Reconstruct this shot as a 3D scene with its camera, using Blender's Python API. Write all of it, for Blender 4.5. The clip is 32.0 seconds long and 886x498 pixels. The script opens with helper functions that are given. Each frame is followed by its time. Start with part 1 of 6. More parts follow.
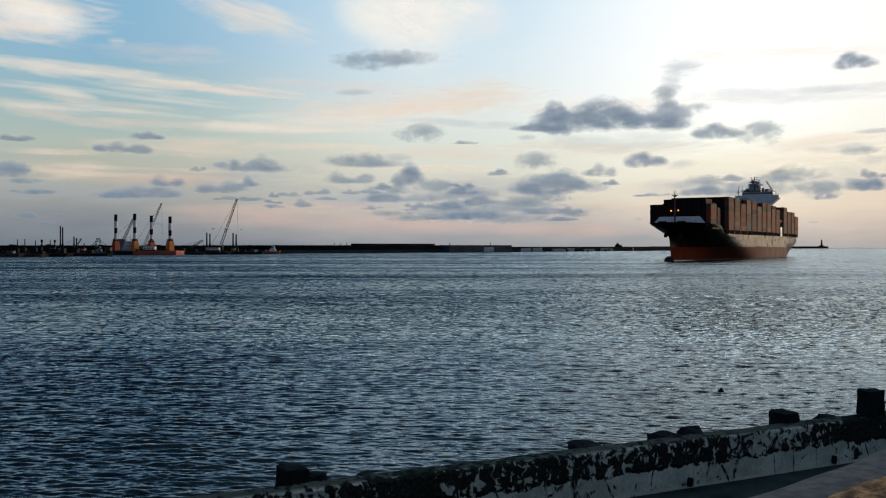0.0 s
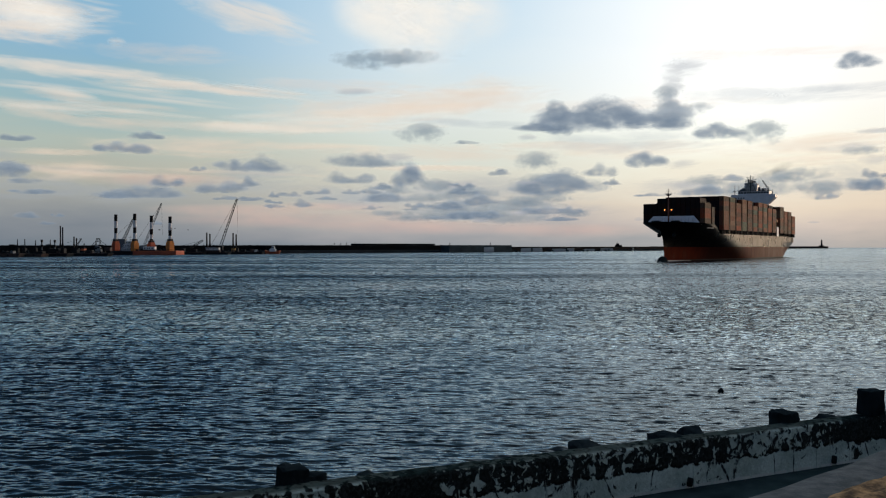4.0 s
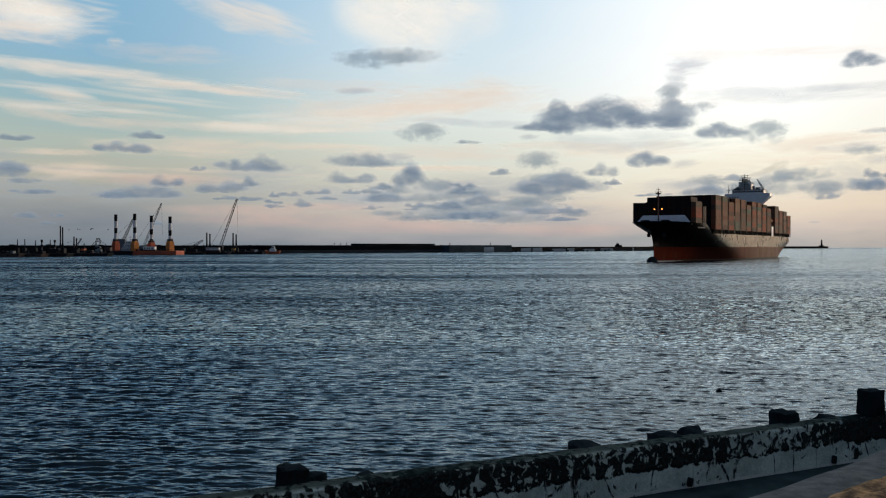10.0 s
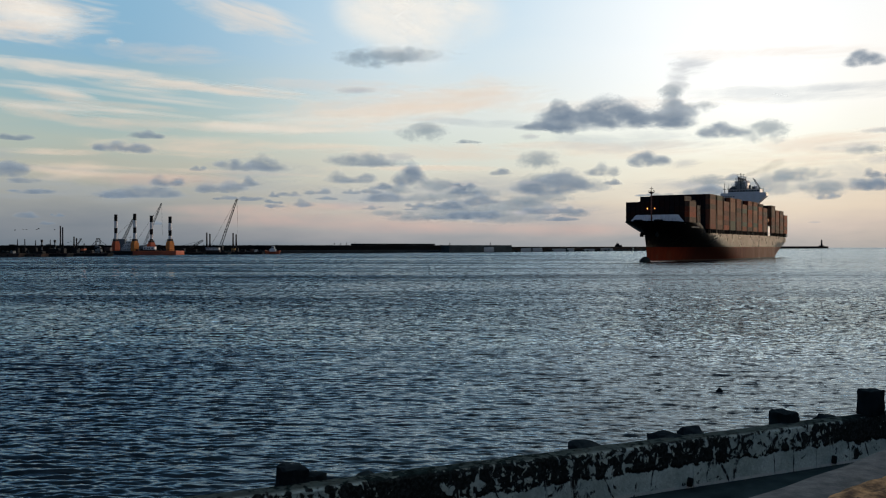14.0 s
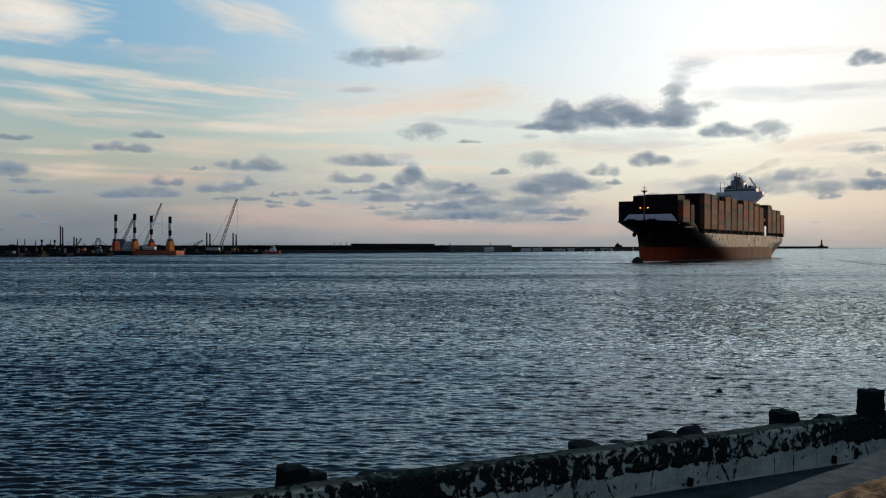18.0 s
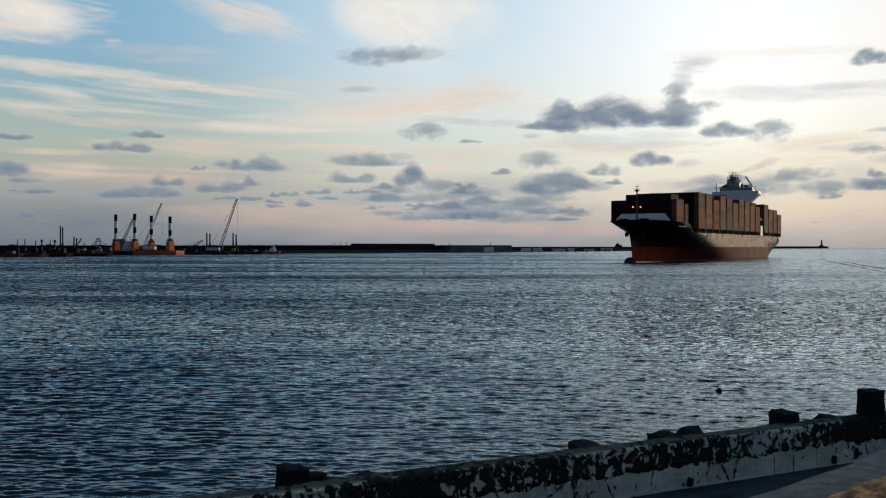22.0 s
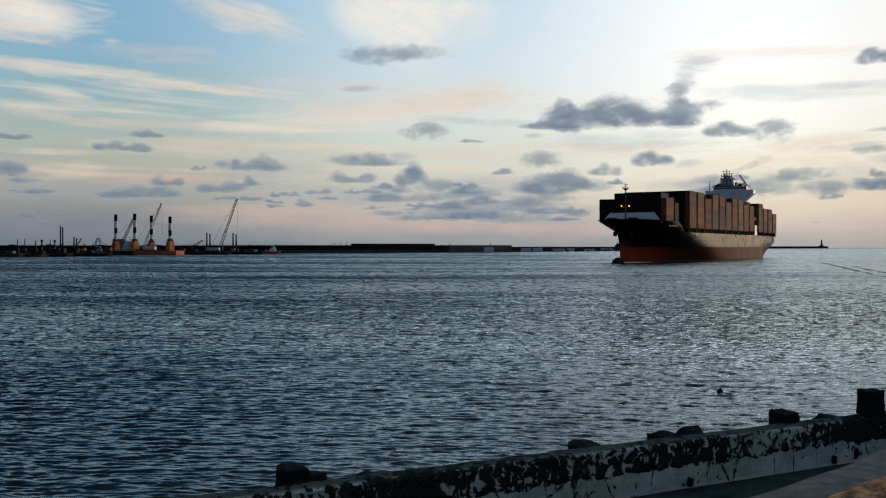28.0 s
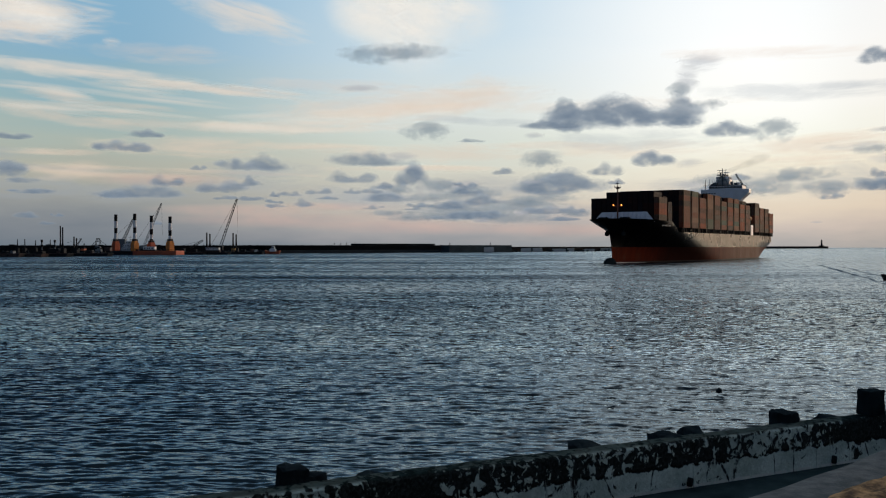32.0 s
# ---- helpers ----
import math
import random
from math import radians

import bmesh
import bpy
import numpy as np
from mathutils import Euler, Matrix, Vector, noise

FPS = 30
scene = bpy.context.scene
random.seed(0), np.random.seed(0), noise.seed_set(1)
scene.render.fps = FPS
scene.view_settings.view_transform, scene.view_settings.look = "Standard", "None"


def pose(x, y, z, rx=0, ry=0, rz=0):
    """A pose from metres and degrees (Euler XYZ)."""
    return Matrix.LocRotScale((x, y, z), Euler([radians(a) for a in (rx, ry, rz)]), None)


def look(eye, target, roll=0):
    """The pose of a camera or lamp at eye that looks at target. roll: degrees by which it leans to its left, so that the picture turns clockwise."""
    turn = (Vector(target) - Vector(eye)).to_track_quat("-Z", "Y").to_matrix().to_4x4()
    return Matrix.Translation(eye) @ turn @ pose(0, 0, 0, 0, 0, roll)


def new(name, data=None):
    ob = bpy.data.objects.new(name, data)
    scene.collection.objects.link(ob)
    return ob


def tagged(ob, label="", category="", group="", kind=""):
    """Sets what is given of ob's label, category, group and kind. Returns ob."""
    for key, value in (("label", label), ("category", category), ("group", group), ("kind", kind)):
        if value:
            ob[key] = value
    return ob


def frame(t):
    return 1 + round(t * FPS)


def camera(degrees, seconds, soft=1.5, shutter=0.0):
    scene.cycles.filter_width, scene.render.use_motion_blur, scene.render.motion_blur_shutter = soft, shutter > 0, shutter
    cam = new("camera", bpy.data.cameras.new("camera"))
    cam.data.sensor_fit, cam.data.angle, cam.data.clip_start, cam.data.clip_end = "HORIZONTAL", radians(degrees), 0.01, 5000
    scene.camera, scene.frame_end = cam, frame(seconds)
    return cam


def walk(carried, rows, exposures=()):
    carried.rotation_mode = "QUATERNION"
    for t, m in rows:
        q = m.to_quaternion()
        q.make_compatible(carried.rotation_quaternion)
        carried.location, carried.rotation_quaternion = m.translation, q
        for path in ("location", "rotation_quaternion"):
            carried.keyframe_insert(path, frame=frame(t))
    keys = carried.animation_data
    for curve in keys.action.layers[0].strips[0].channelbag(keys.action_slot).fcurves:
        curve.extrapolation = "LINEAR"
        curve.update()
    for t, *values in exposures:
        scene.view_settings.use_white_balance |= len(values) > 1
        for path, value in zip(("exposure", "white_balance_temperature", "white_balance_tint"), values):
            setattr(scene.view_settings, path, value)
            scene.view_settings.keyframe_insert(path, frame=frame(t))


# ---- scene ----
EYE = 7.6                      # the lens stands 7.6 m above the water
cam = camera(51, 32.0, soft=1.15)
walk(cam, [(0, pose(0, 0, EYE, 89.826, 0, 0)), (32, pose(0, 0, EYE, 89.826, 0, 0))], exposures=[(0, 0.0), (9, -0.01), (32, -0.1)])

# ---- world, sun ----
SUN_AZ, SUN_EL = 56.0, 6.0    # degrees to the right of the view, and above the horizon


def lin(r, g, b):
    """A display colour (0 to 255) as linear light."""
    out = []
    for v in (r, g, b):
        v /= 255
        out.append(v / 12.92 if v <= 0.04045 else ((v + 0.055) / 1.055) ** 2.4)
    return (*out, 1.0)


class Nodes:
    """A small builder of node trees."""

    def __init__(self, tree):
        self.t = tree
        tree.nodes.clear()

    def add(self, kind, **settings):
        n = self.t.nodes.new(kind)
        for k, v in settings.items():
            setattr(n, k, v)
        return n

    def put(self, socket, value):
        if isinstance(value, bpy.types.NodeSocket):
            self.t.links.new(value, socket)
        elif value is not None:
            socket.default_value = value

    def math(self, op, a, b=None, c=None, clamp=False):
        n = self.add("ShaderNodeMath", operation=op, use_clamp=clamp)
        for s, v in zip(n.inputs, (a, b, c)):
            self.put(s, v)
        return n.outputs[0]

    def span(self, v, a, b, c=0.0, d=1.0, smooth=True):
        n = self.add("ShaderNodeMapRange", interpolation_type="SMOOTHSTEP" if smooth else "LINEAR")
        for s, x in zip(n.inputs, (v, a, b, c, d)):
            self.put(s, x)
        return n.outputs[0]

    def ramp(self, v, stops, mode="LINEAR"):
        n = self.add("ShaderNodeValToRGB")
        n.color_ramp.interpolation = mode
        e = n.color_ramp.elements
        while len(e) < len(stops):
            e.new(0.5)
        for el, (p, col) in zip(e, sorted(stops, key=lambda q: q[0])):
            el.position, el.color = p, col
        self.put(n.inputs[0], v)
        return n.outputs[0]

    def mix(self, f, a, b, mode="MIX"):
        n = self.add("ShaderNodeMix", data_type="RGBA", blend_type=mode)
        for s, v in ((n.inputs[0], f), (n.inputs[6], a), (n.inputs[7], b)):
            self.put(s, v)
        return n.outputs[2]

    def noise(self, vec, scale, detail=4, rough=0.55, warp=0.0):
        n = self.add("ShaderNodeTexNoise")
        self.put(n.inputs["Vector"], vec)
        for k, v in (("Scale", scale), ("Detail", detail), ("Roughness", rough), ("Distortion", warp)):
            n.inputs[k].default_value = v
        return n.outputs[0]

    def mapping(self, vec, scale=(1, 1, 1), loc=(0, 0, 0), rot=(0, 0, 0)):
        n = self.add("ShaderNodeMapping")
        self.put(n.inputs[0], vec)
        n.inputs[1].default_value, n.inputs[2].default_value, n.inputs[3].default_value = loc, rot, scale
        return n.outputs[0]


world = bpy.data.worlds.new("dusk")
scene.world = world
world.use_nodes = True
W = Nodes(world.node_tree)
co = W.add("ShaderNodeTexCoord").outputs["Generated"]
xyz = W.add("ShaderNodeSeparateXYZ")
W.put(xyz.inputs[0], co)
el = W.math("ARCSINE", xyz.outputs[2])
az = W.math("ARCTAN2", xyz.outputs[0], xyz.outputs[1])
wob = W.noise(W.mapping(co, (3, 3, 14)), 2.2, 4)
el2 = W.math("ADD", el, W.math("MULTIPLY", W.math("SUBTRACT", wob, 0.5), 0.05))
h = W.span(el2, 0.0, 0.6, 0, 1, smooth=False)


def stops(*rows):
    """Rows of degrees above the horizon and a display colour."""
    return [(radians(d) / 0.6, lin(*c)) for d, *c in rows]


left = W.ramp(h, stops((0, 110, 122, 134), (1.2, 130, 137, 145), (2.6, 154, 157, 156), (4.5, 178, 178, 166), (6.4, 174, 186, 178),
                       (8.5, 154, 183, 188), (11.5, 138, 180, 206), (15, 136, 181, 210), (22, 104, 138, 169), (34, 66, 92, 120)))
mid = W.ramp(h, stops((0, 142, 149, 156), (1.2, 172, 169, 170), (2.6, 200, 195, 185), (4.5, 214, 214, 202), (6.4, 216, 223, 214),
                      (8.5, 222, 229, 226), (11.5, 211, 228, 237), (15, 200, 223, 238), (22, 172, 204, 228), (34, 138, 176, 206)))
right = W.ramp(h, stops((0, 166, 167, 168), (1.2, 206, 194, 186), (2.6, 230, 215, 196), (4.5, 243, 237, 219), (6.4, 251, 252, 241),
                        (8.5, 254, 254, 249), (11.5, 254, 255, 254), (15, 248, 252, 254), (22, 250, 253, 255), (34, 246, 251, 254)))
back = W.ramp(h, stops((0, 82, 88, 97), (4, 92, 98, 108), (12, 91, 102, 118), (34, 72, 94, 126)))
right = W.mix(W.span(el2, 0.05, 0.16), right, W.mix(1.0, right, (1.08, 1.08, 1.08, 1), "MULTIPLY"))
high = W.span(el2, 0.28, 0.5)                         # extra brightness added to the unseen sky overhead, to lift the right-hand water
right = W.mix(high, right, (1.45, 1.5, 1.52, 1))
c1 = W.mix(W.span(az, -0.36, 0.02), left, mid)
c2 = W.mix(W.span(az, 0.0, 0.32), c1, right)
# overhead the dusk sky is deep blue-grey
c2 = W.mix(W.span(el, 0.75, 1.2), c2, (0.16, 0.22, 0.29, 1))
# beyond the view the sky towards the sun grows brighter still
c2 = W.mix(W.span(az, 0.40, 0.85), c2, W.mix(1.0, c2, (2.3, 2.3, 2.3, 1), "MULTIPLY"))
# the glow round the low sun, outside the view to the right
glow_vec = W.add("ShaderNodeVectorMath", operation="DOT_PRODUCT")
W.put(glow_vec.inputs[0], co)
glow_vec.inputs[1].default_value = (math.sin(radians(SUN_AZ)) * math.cos(radians(SUN_EL)), math.cos(radians(SUN_AZ)) * math.cos(radians(SUN_EL)), math.sin(radians(SUN_EL)))
glow = W.span(glow_vec.outputs["Value"], 0.80, 1.0)
c3 = W.mix(W.span(az, 1.0, 1.55), c2, back)
c3 = W.mix(W.span(az, -0.5, -1.25), c3, back)
c4 = W.mix(W.math("MULTIPLY", glow, 0.8), c3, (0.50, 0.37, 0.26, 1))
nishita = W.add("ShaderNodeTexSky", sky_type="NISHITA", sun_disc=False, sun_elevation=radians(SUN_EL), sun_rotation=radians(SUN_AZ))
c5 = W.mix(0.004, c4, nishita.outputs[0], "ADD")
below = W.mix(W.span(el, -0.02, 0.0), lin(60, 70, 80), c5)
bg = W.add("ShaderNodeBackground")
W.put(bg.inputs[0], below)
bg.inputs[1].default_value = 1.0
W.put(W.add("ShaderNodeOutputWorld").inputs[0], bg.outputs[0])

sun_data = bpy.data.lights.new("sun", "SUN")
sun_data.energy, sun_data.angle, sun_data.color = 1.0, radians(12), (1.0, 0.70, 0.46)
sun = new("sun", sun_data)
sa, se = radians(SUN_AZ), radians(SUN_EL)
sun.matrix_world = look((600 * math.sin(sa), 600 * math.cos(sa), 200), (600 * math.sin(sa) - math.sin(sa) * math.cos(se), 600 * math.cos(sa) - math.cos(sa) * math.cos(se), 200 - math.sin(se)))

# ---- materials ----


def material(name, base, second=None, rough=0.6, metal=0.0, scale=2.0, bump=0.2, bump_scale=20.0, spread=0.5, grime=None, grime_scale=0.6, gloss=0.5):
    """A painted, stone or metal surface: two colours in large patches, fine grain, stains and relief."""
    m = bpy.data.materials.new(name)
    m.use_nodes = True
    N = Nodes(m.node_tree)
    obj = N.add("ShaderNodeTexCoord").outputs["Object"]
    patch = N.span(N.noise(obj, scale, 6, 0.6), 0.5 - spread / 2, 0.5 + spread / 2)
    second = second or tuple(c * 0.72 for c in base)
    col = N.mix(patch, (*base, 1), (*second, 1))
    grain = N.noise(obj, bump_scale, 5, 0.65)
    col = N.mix(0.35, col, N.ramp(grain, [(0.25, (0.55, 0.55, 0.55, 1)), (0.75, (1, 1, 1, 1))]), "MULTIPLY")
    if grime:
        g = N.span(N.noise(obj, grime_scale, 8, 0.7, 0.6), 0.48, 0.6)
        col = N.mix(g, col, (*grime, 1))
    p = N.add("ShaderNodeBsdfPrincipled")
    N.put(p.inputs["Base Color"], col)
    N.put(p.inputs["Roughness"], N.span(grain, 0.2, 0.8, max(rough - 0.12, 0.02), min(rough + 0.12, 1)))
    p.inputs["Metallic"].default_value = metal
    p.inputs["Specular IOR Level"].default_value = gloss
    if bump:
        b = N.add("ShaderNodeBump")
        b.inputs["Strength"].default_value, b.inputs["Distance"].default_value = bump, 0.5 / bump_scale
        N.put(b.inputs["Height"], grain)
        N.put(p.inputs["Normal"], b.outputs[0])
    N.put(N.add("ShaderNodeOutputMaterial").inputs[0], p.outputs[0])
    return m


def lamp_material(name, colour, power):
    m = bpy.data.materials.new(name)
    m.use_nodes = True
    N = Nodes(m.node_tree)
    e = N.add("ShaderNodeEmission")
    e.inputs[0].default_value, e.inputs[1].default_value = (*colour, 1), power
    N.put(N.add("ShaderNodeOutputMaterial").inputs[0], e.outputs[0])
    return m


def cloud_material(name, dark, light, wispy, density, ragged=1.0):
    """Soft sky vapour on the far backdrop, ragged at its rim."""
    m = bpy.data.materials.new(name)
    m.use_nodes = True
    N = Nodes(m.node_tree)
    obj = N.add("ShaderNodeTexCoord").outputs["Object"]
    rnd = N.add("ShaderNodeObjectInfo").outputs["Random"]
    s = N.add("ShaderNodeSeparateXYZ")
    N.put(s.inputs[0], obj)
    shift = N.add("ShaderNodeCombineXYZ")
    N.put(shift.inputs[1], N.math("MULTIPLY", rnd, 91.0))
    pos = N.add("ShaderNodeVectorMath", operation="ADD")
    N.put(pos.inputs[0], obj)
    N.put(pos.inputs[1], shift.outputs[0])
    # the mesh is 2 x 2 units wide before its size is applied in its data, so the rim is read from an attribute
    rim = N.add("ShaderNodeAttribute", attribute_name="rim").outputs["Fac"]
    low = N.add("ShaderNodeAttribute", attribute_name="low").outputs["Fac"]
    if wispy == "streak":
        n1 = N.noise(N.mapping(pos.outputs[0], (0.0016, 0.01, 0.022)), 1.0, 4, 0.55, 0.6)
        n2 = N.noise(N.mapping(pos.outputs[0], (0.006, 0.02, 0.03)), 1.0, 4, 0.55, 0.4)
        a = N.math("MULTIPLY", N.math("POWER", N.span(rim, 1.0, 0.0, smooth=False), 1.3), N.span(n1, 0.34, 0.62, 0.12, 1.25))
    elif wispy == "soft":
        n2 = N.noise(N.mapping(pos.outputs[0], (0.004, 0.02, 0.010)), 1.0, 6, 0.6, 0.3)
        a = N.math("MULTIPLY", N.math("POWER", N.span(rim, 1.0, 0.0, smooth=False), 1.9), N.span(n2, 0.25, 0.7, 0.45, 1.15))
    elif wispy:
        n1 = N.noise(N.mapping(pos.outputs[0], (0.0022, 0.01, 0.011)), 1.0, 5, 0.55, 0.8)
        n2 = N.noise(N.mapping(pos.outputs[0], (0.006, 0.02, 0.035)), 1.0, 5, 0.6, 0.5)
        shape = N.math("ADD", N.span(n1, 0.28, 0.72, smooth=False), N.math("MULTIPLY", N.math("SUBTRACT", n2, 0.5), 0.6))
        a = N.span(N.math("SUBTRACT", N.math("ADD", shape, 0.2), N.math("MULTIPLY", rim, 1.25)), -0.1, 0.95)
    else:
        n1 = N.noise(N.mapping(pos.outputs[0], (0.009, 0.02, 0.016)), 1.0, 4, 0.5, 0.35)
        n3 = N.noise(N.mapping(pos.outputs[0], (0.024, 0.03, 0.034)), 1.0, 5, 0.58, 0.25)
        n2 = N.noise(N.mapping(pos.outputs[0], (0.012, 0.05, 0.026)), 1.0, 3, 0.5)
        shape = N.math("ADD", N.span(n1, 0.28, 0.72, -0.65 * ragged, 0.65 * ragged, smooth=False), N.span(n3, 0.27, 0.73, -0.33 * ragged, 0.33 * ragged, smooth=False))
        shape = N.math("ADD", shape, N.add("ShaderNodeAttribute", attribute_name="core").outputs["Fac"])
        a = N.span(N.math("SUBTRACT", N.math("ADD", shape, 1.02), N.math("MULTIPLY", rim, 1.9)), 0.0, 1.7)
    a = N.math("MULTIPLY", a, N.span(rim, 1.0, 0.8))
    alpha = N.math("MULTIPLY", a, N.math("MULTIPLY", N.span(rnd, 0, 1, 0.82, 1.0, smooth=False), density), clamp=True)
    tone = N.math("ADD", N.math("MULTIPLY", n2, 0.7), N.math("MULTIPLY", low, 0.35))
    col = N.mix(N.span(N.math("ADD", tone, N.math("MULTIPLY", rim, 0.7)), 0.3, 1.2), (*dark, 1), (*light, 1))
    e = N.add("ShaderNodeEmission")
    N.put(e.inputs[0], col)
    t = N.add("ShaderNodeBsdfTransparent")
    mx = N.add("ShaderNodeMixShader")
    N.put(mx.inputs[0], alpha)
    N.put(mx.inputs[1], t.outputs[0])
    N.put(mx.inputs[2], e.outputs[0])
    N.put(N.add("ShaderNodeOutputMaterial").inputs[0], mx.outputs[0])
    return m


def water_material(name="sea_water"):
    m = bpy.data.materials.new(name)
    m.use_nodes = True
    N = Nodes(m.node_tree)
    obj = N.add("ShaderNodeTexCoord").outputs["Object"]
    # ripples of three sizes, longer across the wind than along it
    big = N.noise(N.mapping(obj, (0.17, 0.34, 1), rot=(0, 0, 0.12)), 1.0, 3, 0.6, 0.4)
    medium = N.noise(N.mapping(obj, (1.9, 3.4, 1), rot=(0, 0, -0.1)), 1.0, 3, 0.6, 0.7)
    fine = N.noise(N.mapping(obj, (4.0, 7.0, 1), rot=(0, 0, 0.2)), 1.0, 3, 0.6, 0.5)
    # gusts: rough and smooth lanes
    gust = N.span(N.noise(N.mapping(obj, (0.006, 0.03, 1), rot=(0, 0, 0.06)), 1.0, 4, 0.6, 0.5), 0.38, 0.62)
    apart = N.add("ShaderNodeSeparateXYZ")
    N.put(apart.inputs[0], obj)
    far_out = N.span(apart.outputs[1], 34, 110)          # past here single waves are too small to model
    hgt = N.math("ADD", N.math("MULTIPLY", N.math("MULTIPLY", big, far_out), 0.16), N.math("ADD", N.math("MULTIPLY", medium, N.span(far_out, 0, 1, 0.012, 0.05)), N.math("MULTIPLY", fine, 0.008)))
    b = N.add("ShaderNodeBump")
    N.put(b.inputs["Strength"], N.span(gust, 0, 1, 0.8, 1.0))
    b.inputs["Distance"].default_value = 1.0
    N.put(b.inputs["Height"], hgt)
    # capillary ripples tilt the surface at every distance
    tilt = N.add("ShaderNodeTexNoise")
    N.put(tilt.inputs["Vector"], N.mapping(obj, (1.9, 4.6, 1)))
    for k, v in (("Scale", 1.0), ("Detail", 3), ("Roughness", 0.6), ("Distortion", 0.4)):
        tilt.inputs[k].default_value = v
    cen = N.add("ShaderNodeVectorMath", operation="SUBTRACT")
    N.put(cen.inputs[0], tilt.outputs["Color"])
    cen.inputs[1].default_value = (0.5, 0.5, 0.5)
    part_xyz = N.add("ShaderNodeSeparateXYZ")
    N.put(part_xyz.inputs[0], cen.outputs[0])
    # normals lean towards the camera, so distant water reflects the higher sky
    amt = N.add("ShaderNodeCombineXYZ")
    N.put(amt.inputs[0], N.math("MULTIPLY", part_xyz.outputs[0], N.math("MULTIPLY", N.span(gust, 0, 1, 0.8, 1.2), N.span(far_out, 0, 1, 0.3, 1.0))))
    open_water = N.add("ShaderNodeSeparateXYZ")
    N.put(open_water.inputs[0], obj)
    off = N.span(open_water.outputs[1], 22, 150)        # the lean grows with distance, fitted to the tone in view
    # wave groups of several sizes, seen as streaks far out
    g1 = N.noise(N.mapping(obj, (0.10, 0.36, 1), rot=(0, 0, 0.05)), 1.0, 4, 0.65, 0.3)
    g2 = N.noise(N.mapping(obj, (0.7, 1.8, 1), rot=(0, 0, -0.06)), 1.0, 3, 0.6, 0.3)
    groups = N.math("ADD", N.span(g1, 0.3, 0.7, -0.5, 0.5, smooth=False), N.span(g2, 0.3, 0.7, -0.6, 0.6, smooth=False))
    slick = N.math("MULTIPLY", N.span(N.noise(N.mapping(obj, (0.0035, 0.024, 1), rot=(0, 0, 0.03)), 1.0, 3, 0.55, 0.3), 0.56, 0.66), N.span(open_water.outputs[1], 200, 420))
    lane = N.noise(N.mapping(obj, (0.004, 0.085, 1), loc=(3, 17, 0)), 1.0, 3, 0.55, 0.2)
    slick = N.math("MAXIMUM", slick, N.math("MULTIPLY", N.span(lane, 0.60, 0.68), N.span(open_water.outputs[1], 110, 260)))
    lean = N.math("MULTIPLY", N.span(slick, 0, 1, 1.0, 0.3), N.math("MULTIPLY", N.span(off, 0, 1, 0.01, 0.36, smooth=False), N.math("MULTIPLY", N.math("MULTIPLY", N.span(open_water.outputs[1], 110, 420, 1.0, 0.8), N.math("MULTIPLY", N.math("MULTIPLY", N.span(open_water.outputs[0], 40, 190, 1.0, 0.36), N.span(open_water.outputs[1], 1800, 4000, 1.0, 2.4)), N.span(open_water.outputs[0], -40, -220, 1.0, 1.25))), N.math("ADD", N.span(gust, 0, 1, 0.68, 1.1), N.math("MULTIPLY", groups, 0.55)))))
    # long lanes of calm and ruffled water, brightest and darkest towards the open sea
    band = N.noise(N.mapping(obj, (0.005, 0.05, 1), loc=(11, 5, 0), rot=(0, 0, 0.04)), 1.0, 5, 0.62, 0.3)
    lean = N.math("MULTIPLY", lean, N.span(N.span(band, 0.36, 0.64, -1, 1, smooth=False), -1, 1, N.span(open_water.outputs[1], 130, 320, 1.0, 0.45), N.span(open_water.outputs[1], 130, 320, 1.0, 1.6), smooth=False))
    # single wave fronts, short-crested; their size follows distance from the camera, to fit its view
    view_co = N.add("ShaderNodeCombineXYZ")
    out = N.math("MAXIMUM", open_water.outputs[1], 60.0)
    N.put(view_co.inputs[0], N.math("MULTIPLY", open_water.outputs[0], N.math("POWER", N.math("DIVIDE", 60.0, out), 0.42)))
    near_depth = N.math("MULTIPLY", N.math("LOGARITHM", N.math("MINIMUM", N.math("MAXIMUM", open_water.outputs[1], 5.0), 60.0), math.e), 58.0)
    N.put(view_co.inputs[1], N.math("SUBTRACT", near_depth, N.math("DIVIDE", 6800.0, out)))
    f1 = N.noise(N.mapping(view_co.outputs[0], (1.05, 1.7, 1), rot=(0, 0, 0.06)), 1.0, 4, 0.62, 0.5)
    f2 = N.noise(N.mapping(view_co.outputs[0], (2.2, 3.6, 1), loc=(31, 7, 0), rot=(0, 0, -0.06)), 1.0, 3, 0.6, 0.4)
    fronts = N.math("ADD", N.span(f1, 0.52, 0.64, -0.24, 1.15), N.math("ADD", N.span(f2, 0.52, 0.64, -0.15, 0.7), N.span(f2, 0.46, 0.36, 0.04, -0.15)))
    # strength also varies with bearing from the camera, to fit the view
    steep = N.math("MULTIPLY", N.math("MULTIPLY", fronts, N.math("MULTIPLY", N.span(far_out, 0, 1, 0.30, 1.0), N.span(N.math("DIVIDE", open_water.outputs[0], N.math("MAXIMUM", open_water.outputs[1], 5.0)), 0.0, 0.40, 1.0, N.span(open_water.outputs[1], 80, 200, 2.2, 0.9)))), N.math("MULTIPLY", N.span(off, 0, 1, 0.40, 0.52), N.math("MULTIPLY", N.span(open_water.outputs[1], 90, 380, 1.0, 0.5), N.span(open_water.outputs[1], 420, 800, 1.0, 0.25))))
